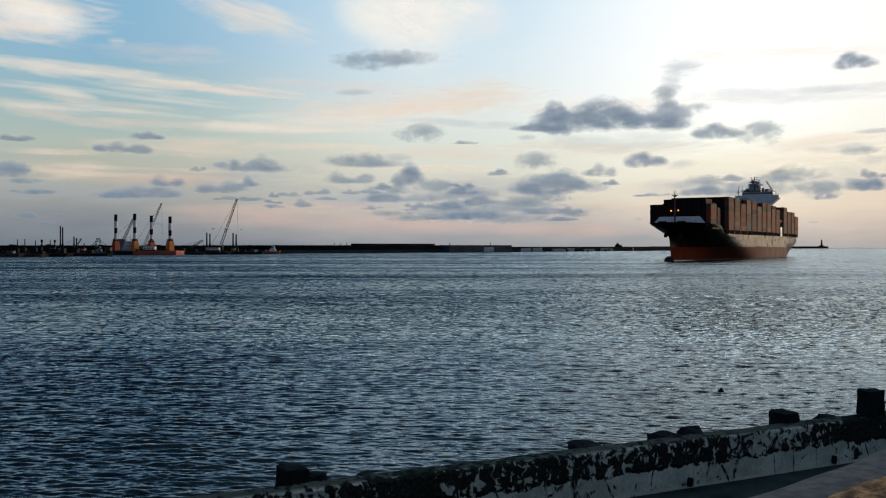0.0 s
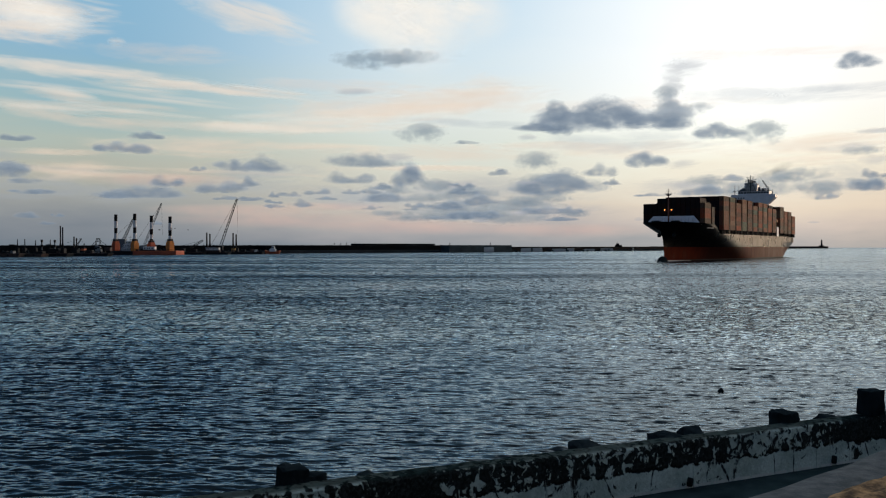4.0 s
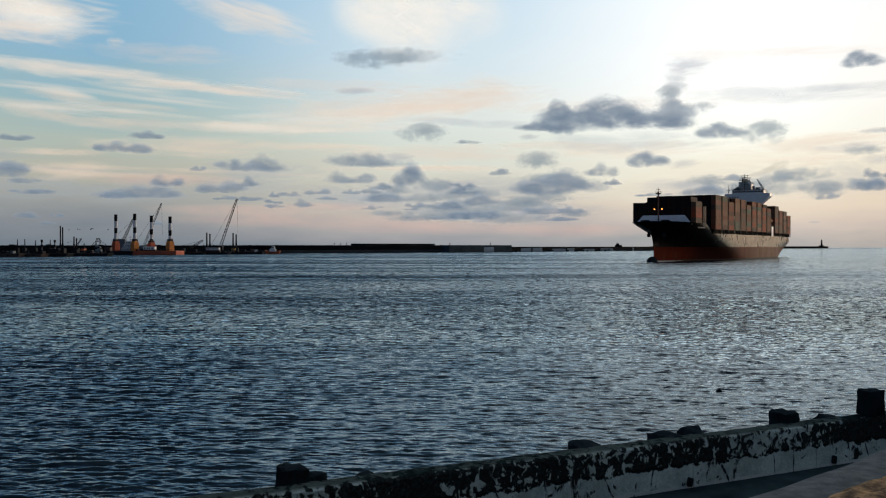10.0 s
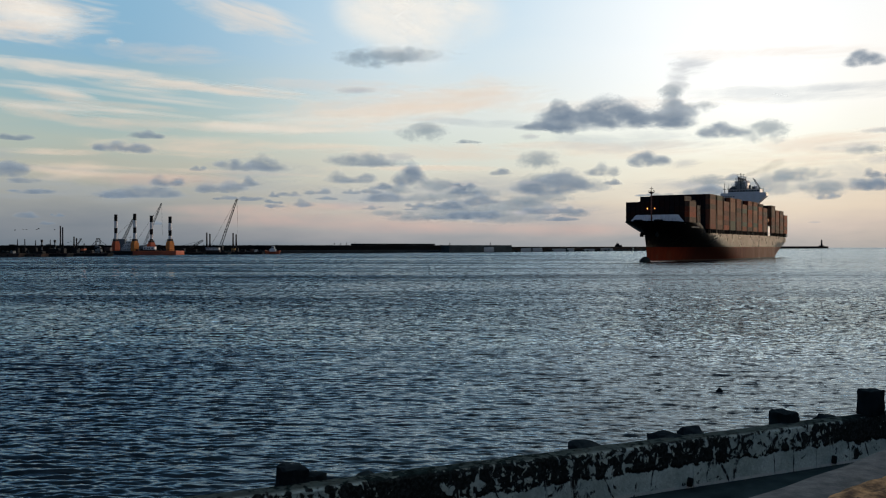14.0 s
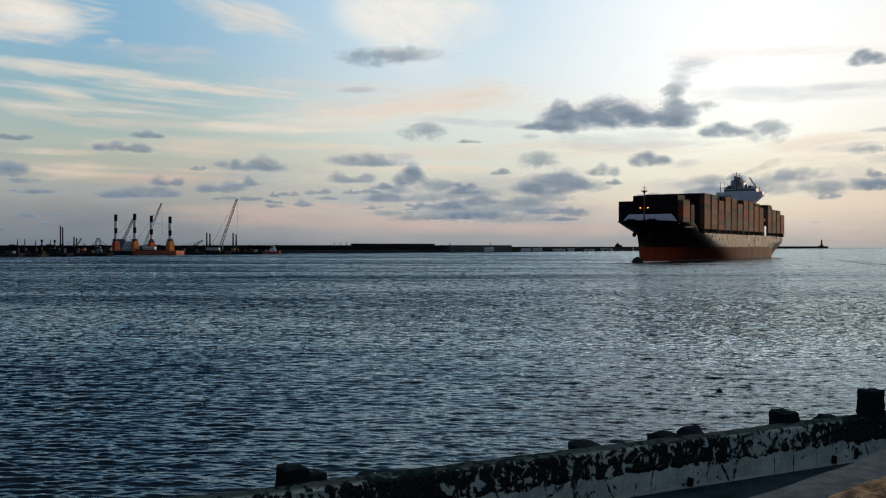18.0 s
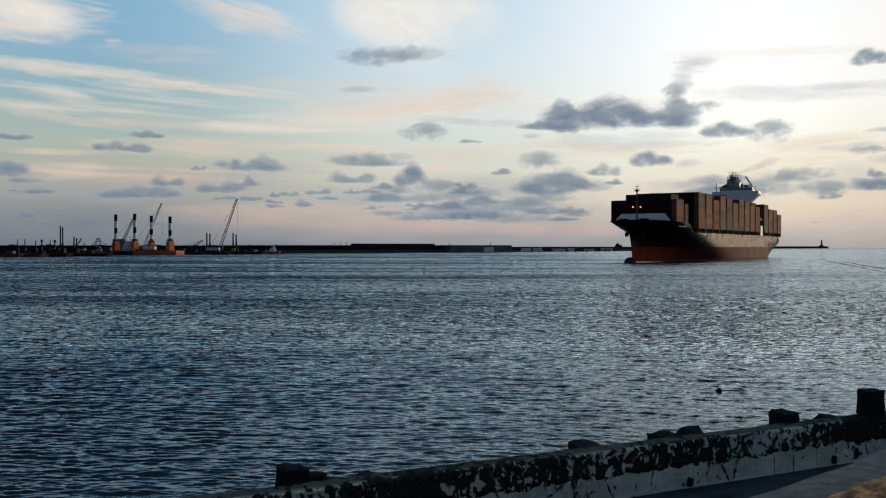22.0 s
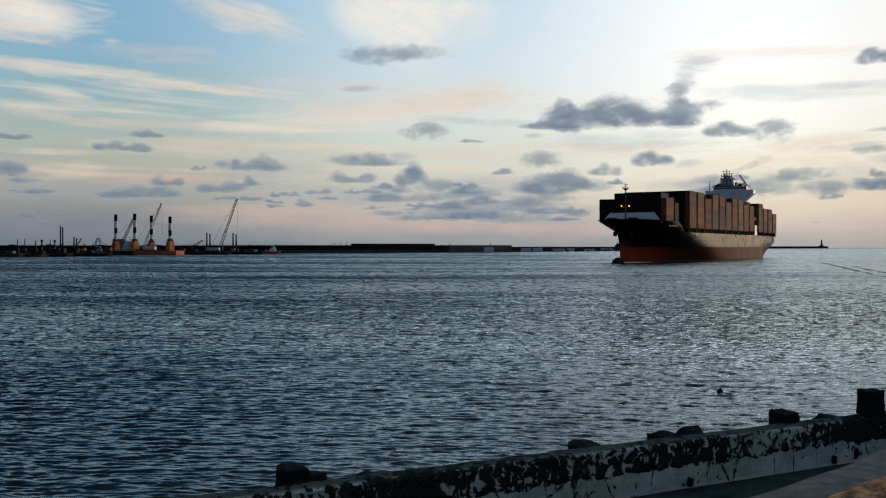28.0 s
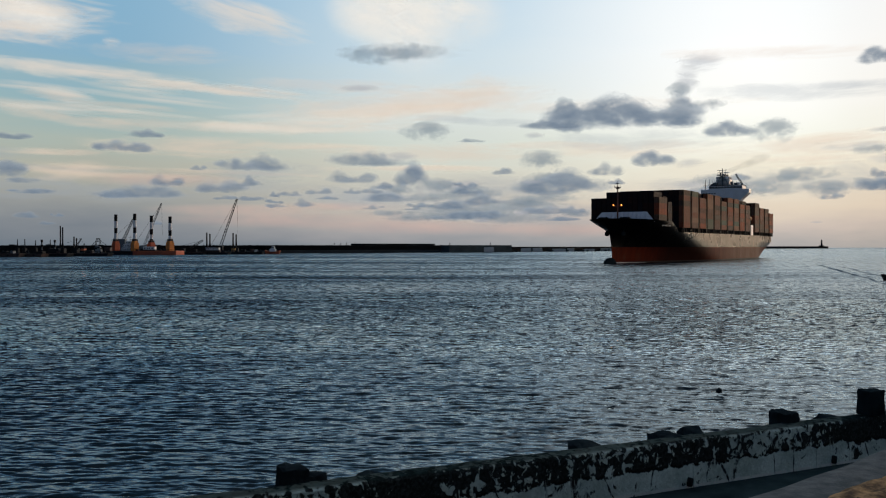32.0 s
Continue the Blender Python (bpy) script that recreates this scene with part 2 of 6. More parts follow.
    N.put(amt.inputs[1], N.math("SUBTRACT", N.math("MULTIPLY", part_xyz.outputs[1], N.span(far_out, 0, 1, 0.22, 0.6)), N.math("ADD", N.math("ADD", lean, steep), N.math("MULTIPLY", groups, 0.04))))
    tot = N.add("ShaderNodeVectorMath", operation="ADD")
    N.put(tot.inputs[0], b.outputs[0])
    N.put(tot.inputs[1], amt.outputs[0])
    nrm = N.add("ShaderNodeVectorMath", operation="NORMALIZE")
    N.put(nrm.inputs[0], tot.outputs[0])
    # a dark body under a blue-green gloss
    deep = N.add("ShaderNodeBsdfDiffuse")
    N.put(deep.inputs["Color"], N.mix(gust, (0.002, 0.006, 0.009, 1), (0.003, 0.008, 0.011, 1)))
    sheen = N.add("ShaderNodeBsdfGlossy")
    sheen.inputs["Color"].default_value = (0.77, 0.907, 1.0, 1)
    N.put(sheen.inputs["Roughness"], N.span(gust, 0, 1, 0.025, 0.05))
    N.put(sheen.inputs["Normal"], nrm.outputs[0])
    fres = N.add("ShaderNodeFresnel")
    fres.inputs["IOR"].default_value = 1.333
    N.put(fres.inputs["Normal"], nrm.outputs[0])
    p = N.add("ShaderNodeMixShader")
    N.put(p.inputs[0], fres.outputs[0])
    N.put(p.inputs[1], deep.outputs[0])
    N.put(p.inputs[2], sheen.outputs[0])
    N.put(N.add("ShaderNodeOutputMaterial").inputs[0], p.outputs[0])
    return m


def crate_material(name, cols):
    """Painted corrugated steel of freight containers, each box in a colour of its own."""
    m = bpy.data.materials.new(name)
    m.use_nodes = True
    N = Nodes(m.node_tree)
    obj = N.add("ShaderNodeTexCoord").outputs["Object"]
    isl = N.add("ShaderNodeNewGeometry").outputs["Random Per Island"]
    rnd = N.math("FRACT", N.math("ADD", N.add("ShaderNodeObjectInfo").outputs["Random"], N.math("MULTIPLY", isl, 1.0)))
    col = N.ramp(rnd, [(i / len(cols), (*c, 1)) for i, c in enumerate(cols)], "CONSTANT")
    rust = N.span(N.noise(N.mapping(obj, (1.6, 1.6, 0.12)), 1.3, 8, 0.7), 0.42, 0.66)
    col = N.mix(N.math("MULTIPLY", rust, 0.55), col, (0.03, 0.016, 0.012, 1))
    wave = N.add("ShaderNodeTexWave", wave_type="BANDS", bands_direction="X")
    N.put(wave.inputs[0], obj)
    wave.inputs["Scale"].default_value = 1.1
    b = N.add("ShaderNodeBump")
    b.inputs["Strength"].default_value, b.inputs["Distance"].default_value = 0.7, 0.05
    N.put(b.inputs["Height"], wave.outputs["Fac"])
    p = N.add("ShaderNodeBsdfPrincipled")
    N.put(p.inputs["Base Color"], col)
    p.inputs["Roughness"].default_value = 0.6
    p.inputs["Specular IOR Level"].default_value = 0.04
    N.put(p.inputs["Normal"], b.outputs[0])
    N.put(N.add("ShaderNodeOutputMaterial").inputs[0], p.outputs[0])
    return m


def hull_material():
    """Ship's side: glossy black paint above, red antifouling below, streaked with rust and salt."""
    m = bpy.data.materials.new("hull_paint")
    m.use_nodes = True
    N = Nodes(m.node_tree)
    obj = N.add("ShaderNodeTexCoord").outputs["Object"]
    s = N.add("ShaderNodeSeparateXYZ")
    N.put(s.inputs[0], obj)
    z = s.outputs[2]
    streak = N.noise(N.mapping(obj, (0.35, 0.35, 0.03)), 1.0, 7, 0.65, 0.2)
    blot = N.noise(obj, 0.12, 6, 0.6)
    grey = N.mix(N.span(streak, 0.42, 0.72), (0.003, 0.003, 0.0035, 1), (0.007, 0.006, 0.0055, 1))
    red = N.mix(N.span(streak, 0.35, 0.7), (0.115, 0.020, 0.009, 1), (0.082, 0.016, 0.009, 1))
    red = N.mix(N.span(blot, 0.5, 0.75), red, (0.10, 0.032, 0.020, 1))
    # the belt turns grey-brown along the parallel body
    aft = N.span(N.math("ADD", s.outputs[0], N.math("MULTIPLY", blot, 50.0)), 85, 215)
    red = N.mix(N.math("MULTIPLY", aft, N.span(streak, 0.3, 0.7, 0.9, 0.45)), red, (0.14, 0.070, 0.050, 1))
    # shade under the bow flare, painted dark into the belt with a noisy edge
    belt_shade = N.math("ADD", s.outputs[0], N.math("MULTIPLY", blot, 24.0))
    red = N.mix(N.math("MULTIPLY", N.span(belt_shade, 38, 74), N.span(belt_shade, 128, 100, 0.0, 0.82)), red, (0.022, 0.010, 0.008, 1))
    scrape = N.noise(N.mapping(obj, (0.5, 0.5, 0.06)), 1.0, 5, 0.6, 0.1)
    grey = N.mix(N.math("MULTIPLY", N.span(scrape, 0.60, 0.70), aft), grey, (0.10, 0.055, 0.035, 1))
    line = N.math("ADD", z, N.math("MULTIPLY", N.math("SUBTRACT", streak, 0.5), 0.5))
    col = N.mix(N.span(line, 7.05, 7.25), red, grey)
    col = N.mix(N.span(line, 0.75, 0.45), col, (0.06, 0.05, 0.045, 1))
    plates = N.add("ShaderNodeTexBrick")
    N.put(plates.inputs[0], N.mapping(obj, (1, 1, 1), rot=(radians(90), 0, 0)))
    plates.inputs["Scale"].default_value = 0.11
    b = N.add("ShaderNodeBump")
    b.inputs["Strength"].default_value, b.inputs["Distance"].default_value = 0.07, 0.04
    N.put(b.inputs["Height"], N.math("ADD", plates.outputs["Fac"], blot))
    p = N.add("ShaderNodeBsdfPrincipled")
    N.put(p.inputs["Base Color"], col)
    belt = N.span(line, 7.05, 7.25)
    # gloss is dropped forward of a slanted line, so the bow reads in shade
    side_gloss = N.span(N.math("ADD", s.outputs[0], N.math("MULTIPLY", z, 3.9)), 94, 122, 0.05, 1.0)
    glossy = N.math("MAXIMUM", belt, N.math("MULTIPLY", aft, 0.3))
    N.put(p.inputs["Roughness"], N.math("ADD", N.math("MULTIPLY", glossy, -0.36), N.span(blot, 0.3, 0.7, 0.60, 0.74)))
    N.put(p.inputs["Specular IOR Level"], N.math("MULTIPLY", N.span(glossy, 0, 1, 0.020, 0.039), side_gloss))
    N.put(p.inputs["Normal"], b.outputs[0])
    N.put(N.add("ShaderNodeOutputMaterial").inputs[0], p.outputs[0])
    return m


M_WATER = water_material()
M_HULL = hull_material()
# container palettes carry light: near-black for shaded faces, brighter for the sunlit side
M_BOX_SHADE = crate_material("shaded_container_paint", [(0.014, 0.011, 0.014), (0.022, 0.012, 0.013), (0.010, 0.013, 0.019), (0.028, 0.013, 0.012), (0.012, 0.012, 0.014), (0.018, 0.014, 0.015)])
M_POST = material("gap_shade_steel", (0.018, 0.010, 0.008), (0.010, 0.007, 0.006), 0.9, scale=2, bump=0.3, bump_scale=8, gloss=0.05)
M_BOX_RUST = crate_material("sunlit_rust_container_paint", [(0.250, 0.071, 0.037), (0.163, 0.061, 0.037), (0.312, 0.071, 0.030), (0.125, 0.075, 0.050), (0.225, 0.084, 0.048)])
M_BOX_TAN = crate_material("sunlit_tan_container_paint", [(0.263, 0.127, 0.073), (0.175, 0.089, 0.056), (0.237, 0.089, 0.048), (0.112, 0.127, 0.086), (0.225, 0.106, 0.064)])
M_BOX_BROWN = crate_material("sunlit_brown_container_paint", [(0.150, 0.066, 0.041), (0.094, 0.052, 0.037), (0.200, 0.066, 0.037), (0.119, 0.078, 0.056), (0.156, 0.071, 0.048)])
M_WHITE = material("white_ship_paint", (0.86, 0.87, 0.88), (0.74, 0.74, 0.73), 0.45, scale=0.3, bump=0.1, bump_scale=3)
M_DECK = material("deck_paint", (0.10, 0.06, 0.05), (0.06, 0.045, 0.04), 0.7, scale=0.5, bump=0.1, bump_scale=4)
M_STEEL = material("dark_steel", (0.008, 0.0095, 0.011), (0.005, 0.006, 0.007), 0.6, 0.0, scale=0.6, bump=0.1, bump_scale=4, gloss=0.2)
M_MASTRED = material("rusty_mast_paint", (0.20, 0.07, 0.04), (0.10, 0.045, 0.03), 0.6, scale=0.7, bump=0.1, bump_scale=4)
M_GLASS = material("dark_window_glass", (0.02, 0.025, 0.03), (0.015, 0.02, 0.025), 0.12, scale=0.4, bump=0)


def wall_material():
    """Old limewashed concrete: pale paint that has flaked, black mould that runs down from the top."""
    m = bpy.data.materials.new("flaking_sea_wall")
    m.use_nodes = True
    N = Nodes(m.node_tree)
    obj = N.add("ShaderNodeTexCoord").outputs["Object"]
    s = N.add("ShaderNodeSeparateXYZ")
    N.put(s.inputs[0], obj)
    x, z = s.outputs[0], s.outputs[2]
    blot = N.noise(N.mapping(obj, (5.4, 5.4, 4.6)), 1.0, 6, 0.6, 0.7)
    wide = N.noise(N.mapping(obj, (0.55, 0.55, 0.3)), 1.0, 3, 0.5)
    runs = N.noise(N.mapping(obj, (5.0, 5.0, 0.8)), 1.0, 6, 0.6, 0.4)
    fine = N.noise(obj, 16.0, 6, 0.65)
    edge = N.noise(N.mapping(obj, (1.8, 1.8, 0.2)), 1.0, 6, 0.65)
    paint = N.mix(N.span(N.noise(obj, 1.6, 6, 0.65), 0.35, 0.65), (0.59, 0.72, 0.68, 1), (0.39, 0.49, 0.46, 1))
    paint = N.mix(0.6, paint, N.ramp(fine, [(0.3, (0.5, 0.5, 0.5, 1)), (0.68, (1, 1, 1, 1))]), "MULTIPLY")
    # the lower coat ends in a ragged edge below mid height; above it the mould has eaten leaf-shaped holes
    lip = N.math("SUBTRACT", z, N.span(edge, 0.25, 0.75, 0.40, 0.64, smooth=False))
    upper = N.span(lip, -0.01, 0.02)
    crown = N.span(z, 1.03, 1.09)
    mould = N.math("ADD", N.math("ADD", N.math("MULTIPLY", blot, 1.0), N.math("MULTIPLY", runs, 0.35)), N.math("ADD", N.math("MULTIPLY", N.math("SUBTRACT", wide, 0.5), 0.75), N.math("MULTIPLY", N.math("SUBTRACT", fine, 0.5), 0.12)))
    mould = N.math("ADD", mould, N.math("ADD", N.math("MULTIPLY", upper, 0.23), N.math("MULTIPLY", crown, -0.10)))
    mask = N.span(mould, 0.80, 0.86)
    col = N.mix(mask, paint, N.mix(N.span(fine, 0.4, 0.7), (0.012, 0.016, 0.016, 1), (0.042, 0.052, 0.051, 1)))
    # the crown of the wall, dark grey-green in two tones
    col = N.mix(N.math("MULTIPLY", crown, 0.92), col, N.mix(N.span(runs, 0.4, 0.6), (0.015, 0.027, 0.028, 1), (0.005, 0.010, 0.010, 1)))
    # a pale run of mortar along the foot
    col = N.mix(N.math("MULTIPLY", N.span(z, 0.075, 0.05), N.span(blot, 0.36, 0.46)), col, (0.50, 0.55, 0.53, 1))
    # the shadow gap along the coat's edge, painted dark, broken here and there
    lip_shadow = N.math("MULTIPLY", N.math("MULTIPLY", N.span(lip, -0.035, -0.005), N.span(lip, 0.05, 0.01)), N.span(blot, 0.40, 0.50))
    col = N.mix(lip_shadow, col, (0.010, 0.012, 0.012, 1))
    crack = N.add("ShaderNodeTexVoronoi", feature="DISTANCE_TO_EDGE")
    N.put(crack.inputs[0], N.mapping(obj, (0.9, 0.9, 0.35)))
    crack.inputs["Scale"].default_value = 0.9
    line = N.math("MAXIMUM", N.span(N.math("ADD", crack.outputs[0], N.math("MULTIPLY", N.math("SUBTRACT", blot, 0.5), 0.10)), 0.0, 0.016), N.span(runs, 0.50, 0.44))
    col = N.mix(line, (0.02, 0.023, 0.023, 1), col)
    b = N.add("ShaderNodeBump")
    b.inputs["Strength"].default_value, b.inputs["Distance"].default_value = 0.6, 0.04
    N.put(b.inputs["Height"], N.math("SUBTRACT", fine, N.math("ADD", N.math("MULTIPLY", mask, 0.6), N.math("MULTIPLY", lip_shadow, 0.8))))
    p = N.add("ShaderNodeBsdfPrincipled")
    N.put(p.inputs["Base Color"], col)
    p.inputs["Roughness"].default_value = 0.95
    p.inputs["Specular IOR Level"].default_value = 0.0
    N.put(p.inputs["Normal"], b.outputs[0])
    N.put(N.add("ShaderNodeOutputMaterial").inputs[0], p.outputs[0])
    return m


M_WALL = wall_material()
M_CONC = material("weathered_concrete", (0.27, 0.28, 0.26), (0.17, 0.18, 0.17), 0.85, scale=1.1, bump=0.5, bump_scale=9, grime=(0.035, 0.04, 0.038), grime_scale=0.9, spread=0.35)
M_WASH = material("wash_water", (0.22, 0.27, 0.30), (0.08, 0.11, 0.13), 0.6, scale=0.35, bump=0.6, bump_scale=1.6, gloss=0.0)
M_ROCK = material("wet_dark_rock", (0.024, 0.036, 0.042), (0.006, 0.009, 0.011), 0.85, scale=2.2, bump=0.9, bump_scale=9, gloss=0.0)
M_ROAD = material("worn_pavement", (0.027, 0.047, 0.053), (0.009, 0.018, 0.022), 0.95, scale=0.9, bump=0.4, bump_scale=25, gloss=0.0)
M_SHORE = material("dark_breakwater_concrete", (0.0045, 0.0075, 0.0105), (0.002, 0.004, 0.006), 0.95, scale=0.05, bump=0.5, bump_scale=0.5, gloss=0.06)
M_SHOREPALE = material("pale_concrete_panel", (0.78, 0.72, 0.64), (0.58, 0.54, 0.48), 0.85, scale=0.12, bump=0.3, bump_scale=1)
M_ORANGE = material("orange_barge_paint", (0.62, 0.21, 0.022), (0.42, 0.13, 0.018), 0.6, scale=0.25, bump=0.15, bump_scale=2)
M_BARGERED = material("red_barge_paint", (0.46, 0.085, 0.024), (0.30, 0.06, 0.022), 0.65, scale=0.25, bump=0.15, bump_scale=2)
M_LEGWHITE = material("dull_white_paint", (0.80, 0.79, 0.77), (0.66, 0.65, 0.63), 0.7, scale=0.3, bump=0.1, bump_scale=2)
M_GREYBLUE = material("grey_blue_paint", (0.13, 0.16, 0.18), (0.09, 0.11, 0.12), 0.7, scale=0.3, bump=0.1, bump_scale=2)
M_SHOREMID = material("grey_quay_concrete", (0.030, 0.040, 0.046), (0.016, 0.022, 0.026), 0.95, scale=0.06, bump=0.5, bump_scale=0.5, gloss=0.06)
M_CAISSON = material("weathered_caisson_concrete", (0.046, 0.068, 0.078), (0.026, 0.040, 0.047), 0.95, scale=0.08, bump=0.5, bump_scale=0.5, gloss=0.06)
M_RUSTY = material("rusty_barge_steel", (0.055, 0.030, 0.022), (0.026, 0.019, 0.017), 0.75, scale=0.3, bump=0.2, bump_scale=2)
M_YELLOW = material("yellow_machine_paint", (0.36, 0.22, 0.06), (0.24, 0.15, 0.05), 0.65, scale=0.4, bump=0.1, bump_scale=2)
M_LAMP = lamp_material("orange_lamp_glow", (1.0, 0.30, 0.06), 5.0)
M_CLOUD = cloud_material("dusk_cumulus", lin(108, 126, 146)[:3], lin(162, 173, 184)[:3], False, 0.96, 0.78)
M_CIRRUS = cloud_material("lit_cirrus", lin(232, 218, 204)[:3], lin(252, 236, 216)[:3], True, 0.62)
M_THIN = cloud_material("thin_cumulus", lin(108, 127, 145)[:3], lin(161, 172, 178)[:3], False, 0.75, 1.0)
M_PEACH = cloud_material("peach_cirrus", lin(228, 206, 188)[:3], lin(246, 224, 202)[:3], True, 0.5)
M_HAZE = cloud_material("faint_cirrus_haze", lin(228, 204, 186)[:3], lin(248, 226, 204)[:3], True, 0.34)
M_BLUEHAZE = cloud_material("faint_blue_haze", lin(150, 164, 180)[:3], lin(172, 180, 190)[:3], True, 0.36)
M_BRIGHT = cloud_material("bright_cirrus", lin(240, 238, 232)[:3], lin(255, 247, 234)[:3], "soft", 0.9)
M_STREAK = cloud_material("crisp_cirrus", lin(236, 222, 208)[:3], lin(253, 238, 220)[:3], "streak", 0.46)
M_GOLD = cloud_material("golden_cirrus", lin(236, 214, 194)[:3], lin(252, 226, 200)[:3], "streak", 0.42)
M_PINK = cloud_material("pink_haze", lin(214, 180, 170)[:3], lin(228, 192, 176)[:3], "soft", 0.5)
M_VEIL = cloud_material("grey_veil", lin(160, 166, 178)[:3], lin(190, 190, 192)[:3], True, 0.6)
M_STRAW = material("dry_golden_moss", (0.38, 0.24, 0.12), (0.060, 0.040, 0.028), 0.95, scale=20, bump=0.6, bump_scale=70, spread=0.34, gloss=0.05)
M_COPING = material("smooth_grey_coping", (0.125, 0.142, 0.152), (0.048, 0.062, 0.072), 0.95, scale=13, spread=0.5, bump=0.3, bump_scale=20, gloss=0.03)
M_FOAM = material("white_bow_foam", (0.80, 0.78, 0.74), (0.42, 0.40, 0.38), 0.8, scale=1.0, bump=0.4, bump_scale=3)


def smoke_material():
    m = bpy.data.materials.new("thin_smoke")
    m.use_nodes = True
    N = Nodes(m.node_tree)
    obj = N.add("ShaderNodeTexCoord").outputs["Object"]
    rim = N.add("ShaderNodeAttribute", attribute_name="rim").outputs["Fac"]
    n1 = N.noise(N.mapping(obj, (0.05, 0.05, 0.09)), 1.0, 6, 0.6, 0.5)
    a = N.math("MULTIPLY", N.span(N.math("SUBTRACT", N.math("ADD", n1, 0.25), rim), -0.1, 0.6), 0.13, clamp=True)
    d = N.add("ShaderNodeBsdfDiffuse")
    d.inputs[0].default_value = (0.06, 0.05, 0.045, 1)
    mx = N.add("ShaderNodeMixShader")
    N.put(mx.inputs[0], a)
    N.put(mx.inputs[1], N.add("ShaderNodeBsdfTransparent").outputs[0])
    N.put(mx.inputs[2], d.outputs[0])
    N.put(N.add("ShaderNodeOutputMaterial").inputs[0], mx.outputs[0])
    return m


M_SMOKE = smoke_material()

# ---- small builders ----


def part(name, bm, mat, parent=None, label="", at=None, smooth=False):
    """Links a bmesh as one mesh object, under a thing or a part where one is given."""
    me = bpy.data.meshes.new(name)
    bm.to_mesh(me)
    bm.free()
    me.materials.append(mat)
    if smooth:
        me.shade_smooth()
    ob = new(name, me)
    if parent is not None:
        ob.parent = parent
    if at is not None:
        ob.matrix_basis = at
    return tagged(ob, label)


def again(ob, name, at, parent=None):
    """Another piece on the same mesh."""
    o = new(name, ob.data)
    o.parent = parent if parent is not None else ob.parent
    o.matrix_basis = at
    return o


def box(bm, x0, x1, y0, y1, z0, z1, bevel=0.0):
    vs = [bm.verts.new((x, y, z)) for z in (z0, z1) for x, y in ((x0, y0), (x1, y0), (x1, y1), (x0, y1))]
    fs = [bm.faces.new([vs[i] for i in f]) for f in ((3, 2, 1, 0), (4, 5, 6, 7), (0, 1, 5, 4), (1, 2, 6, 5), (2, 3, 7, 6), (3, 0, 4, 7))]
    if bevel:
        es = list({e for f in fs for e in f.edges})
        bmesh.ops.bevel(bm, geom=es, offset=bevel, segments=1, affect="EDGES")
    return bm


def boxed(*a, bevel=0.0):
    return box(bmesh.new(), *a, bevel=bevel)


def rod(bm, a, b, r0, r1=None, sides=8):
    """A round bar from a to b."""
    a, b = Vector(a), Vector(b)
    r1 = r0 if r1 is None else r1
    turn = (b - a).to_track_quat("Z", "Y").to_matrix()
    rings = []
    for p, r in ((a, r0), (b, r1)):
        rings.append([bm.verts.new(p + turn @ Vector((r * math.cos(2 * math.pi * i / sides), r * math.sin(2 * math.pi * i / sides), 0))) for i in range(sides)])
    for i in range(sides):
        j = (i + 1) % sides
        bm.faces.new((rings[0][i], rings[0][j], rings[1][j], rings[1][i]))
    bm.faces.new(rings[0][::-1])
    bm.faces.new(rings[1])
    return bm


def lattice(bm, a, b, w0, w1, bays, r=0.12):
    """A square lattice boom from a to b with chords and diagonals."""
    a, b = Vector(a), Vector(b)
    turn = (b - a).to_track_quat("Z", "Y").to_matrix()

    def corner(k, i):
        w = (w0 + (w1 - w0) * k) / 2
        return a.lerp(b, k) + turn @ Vector(((-w, w, w, -w)[i % 4], (-w, -w, w, w)[i % 4], 0))
    for i in range(4):
        rod(bm, corner(0, i), corner(1, i), r, sides=4)
    for n in range(bays):
        k0, k1 = n / bays, (n + 1) / bays
        for i in range(4):
            rod(bm, corner(k0, i + n % 2), corner(k1, i + 1 - n % 2), r * 0.6, sides=3)
    return bm


def empty(name, at, label="", category="", group="", kind=""):
    o = new(name)
    o.empty_display_size = 0.5
    o.matrix_basis = at
    return tagged(o, label, category, group, kind)


F = 784 / math.tan(radians(25.5))      # width seen per metre of distance


def way(px, py, d):
    """The place at distance d along a sight line."""
    return Vector(((px - 784) / F * d, d, EYE - (py - 436) / F * d))


# ---- the sea: one sheet to the horizon, waves modelled where they can be told apart ----


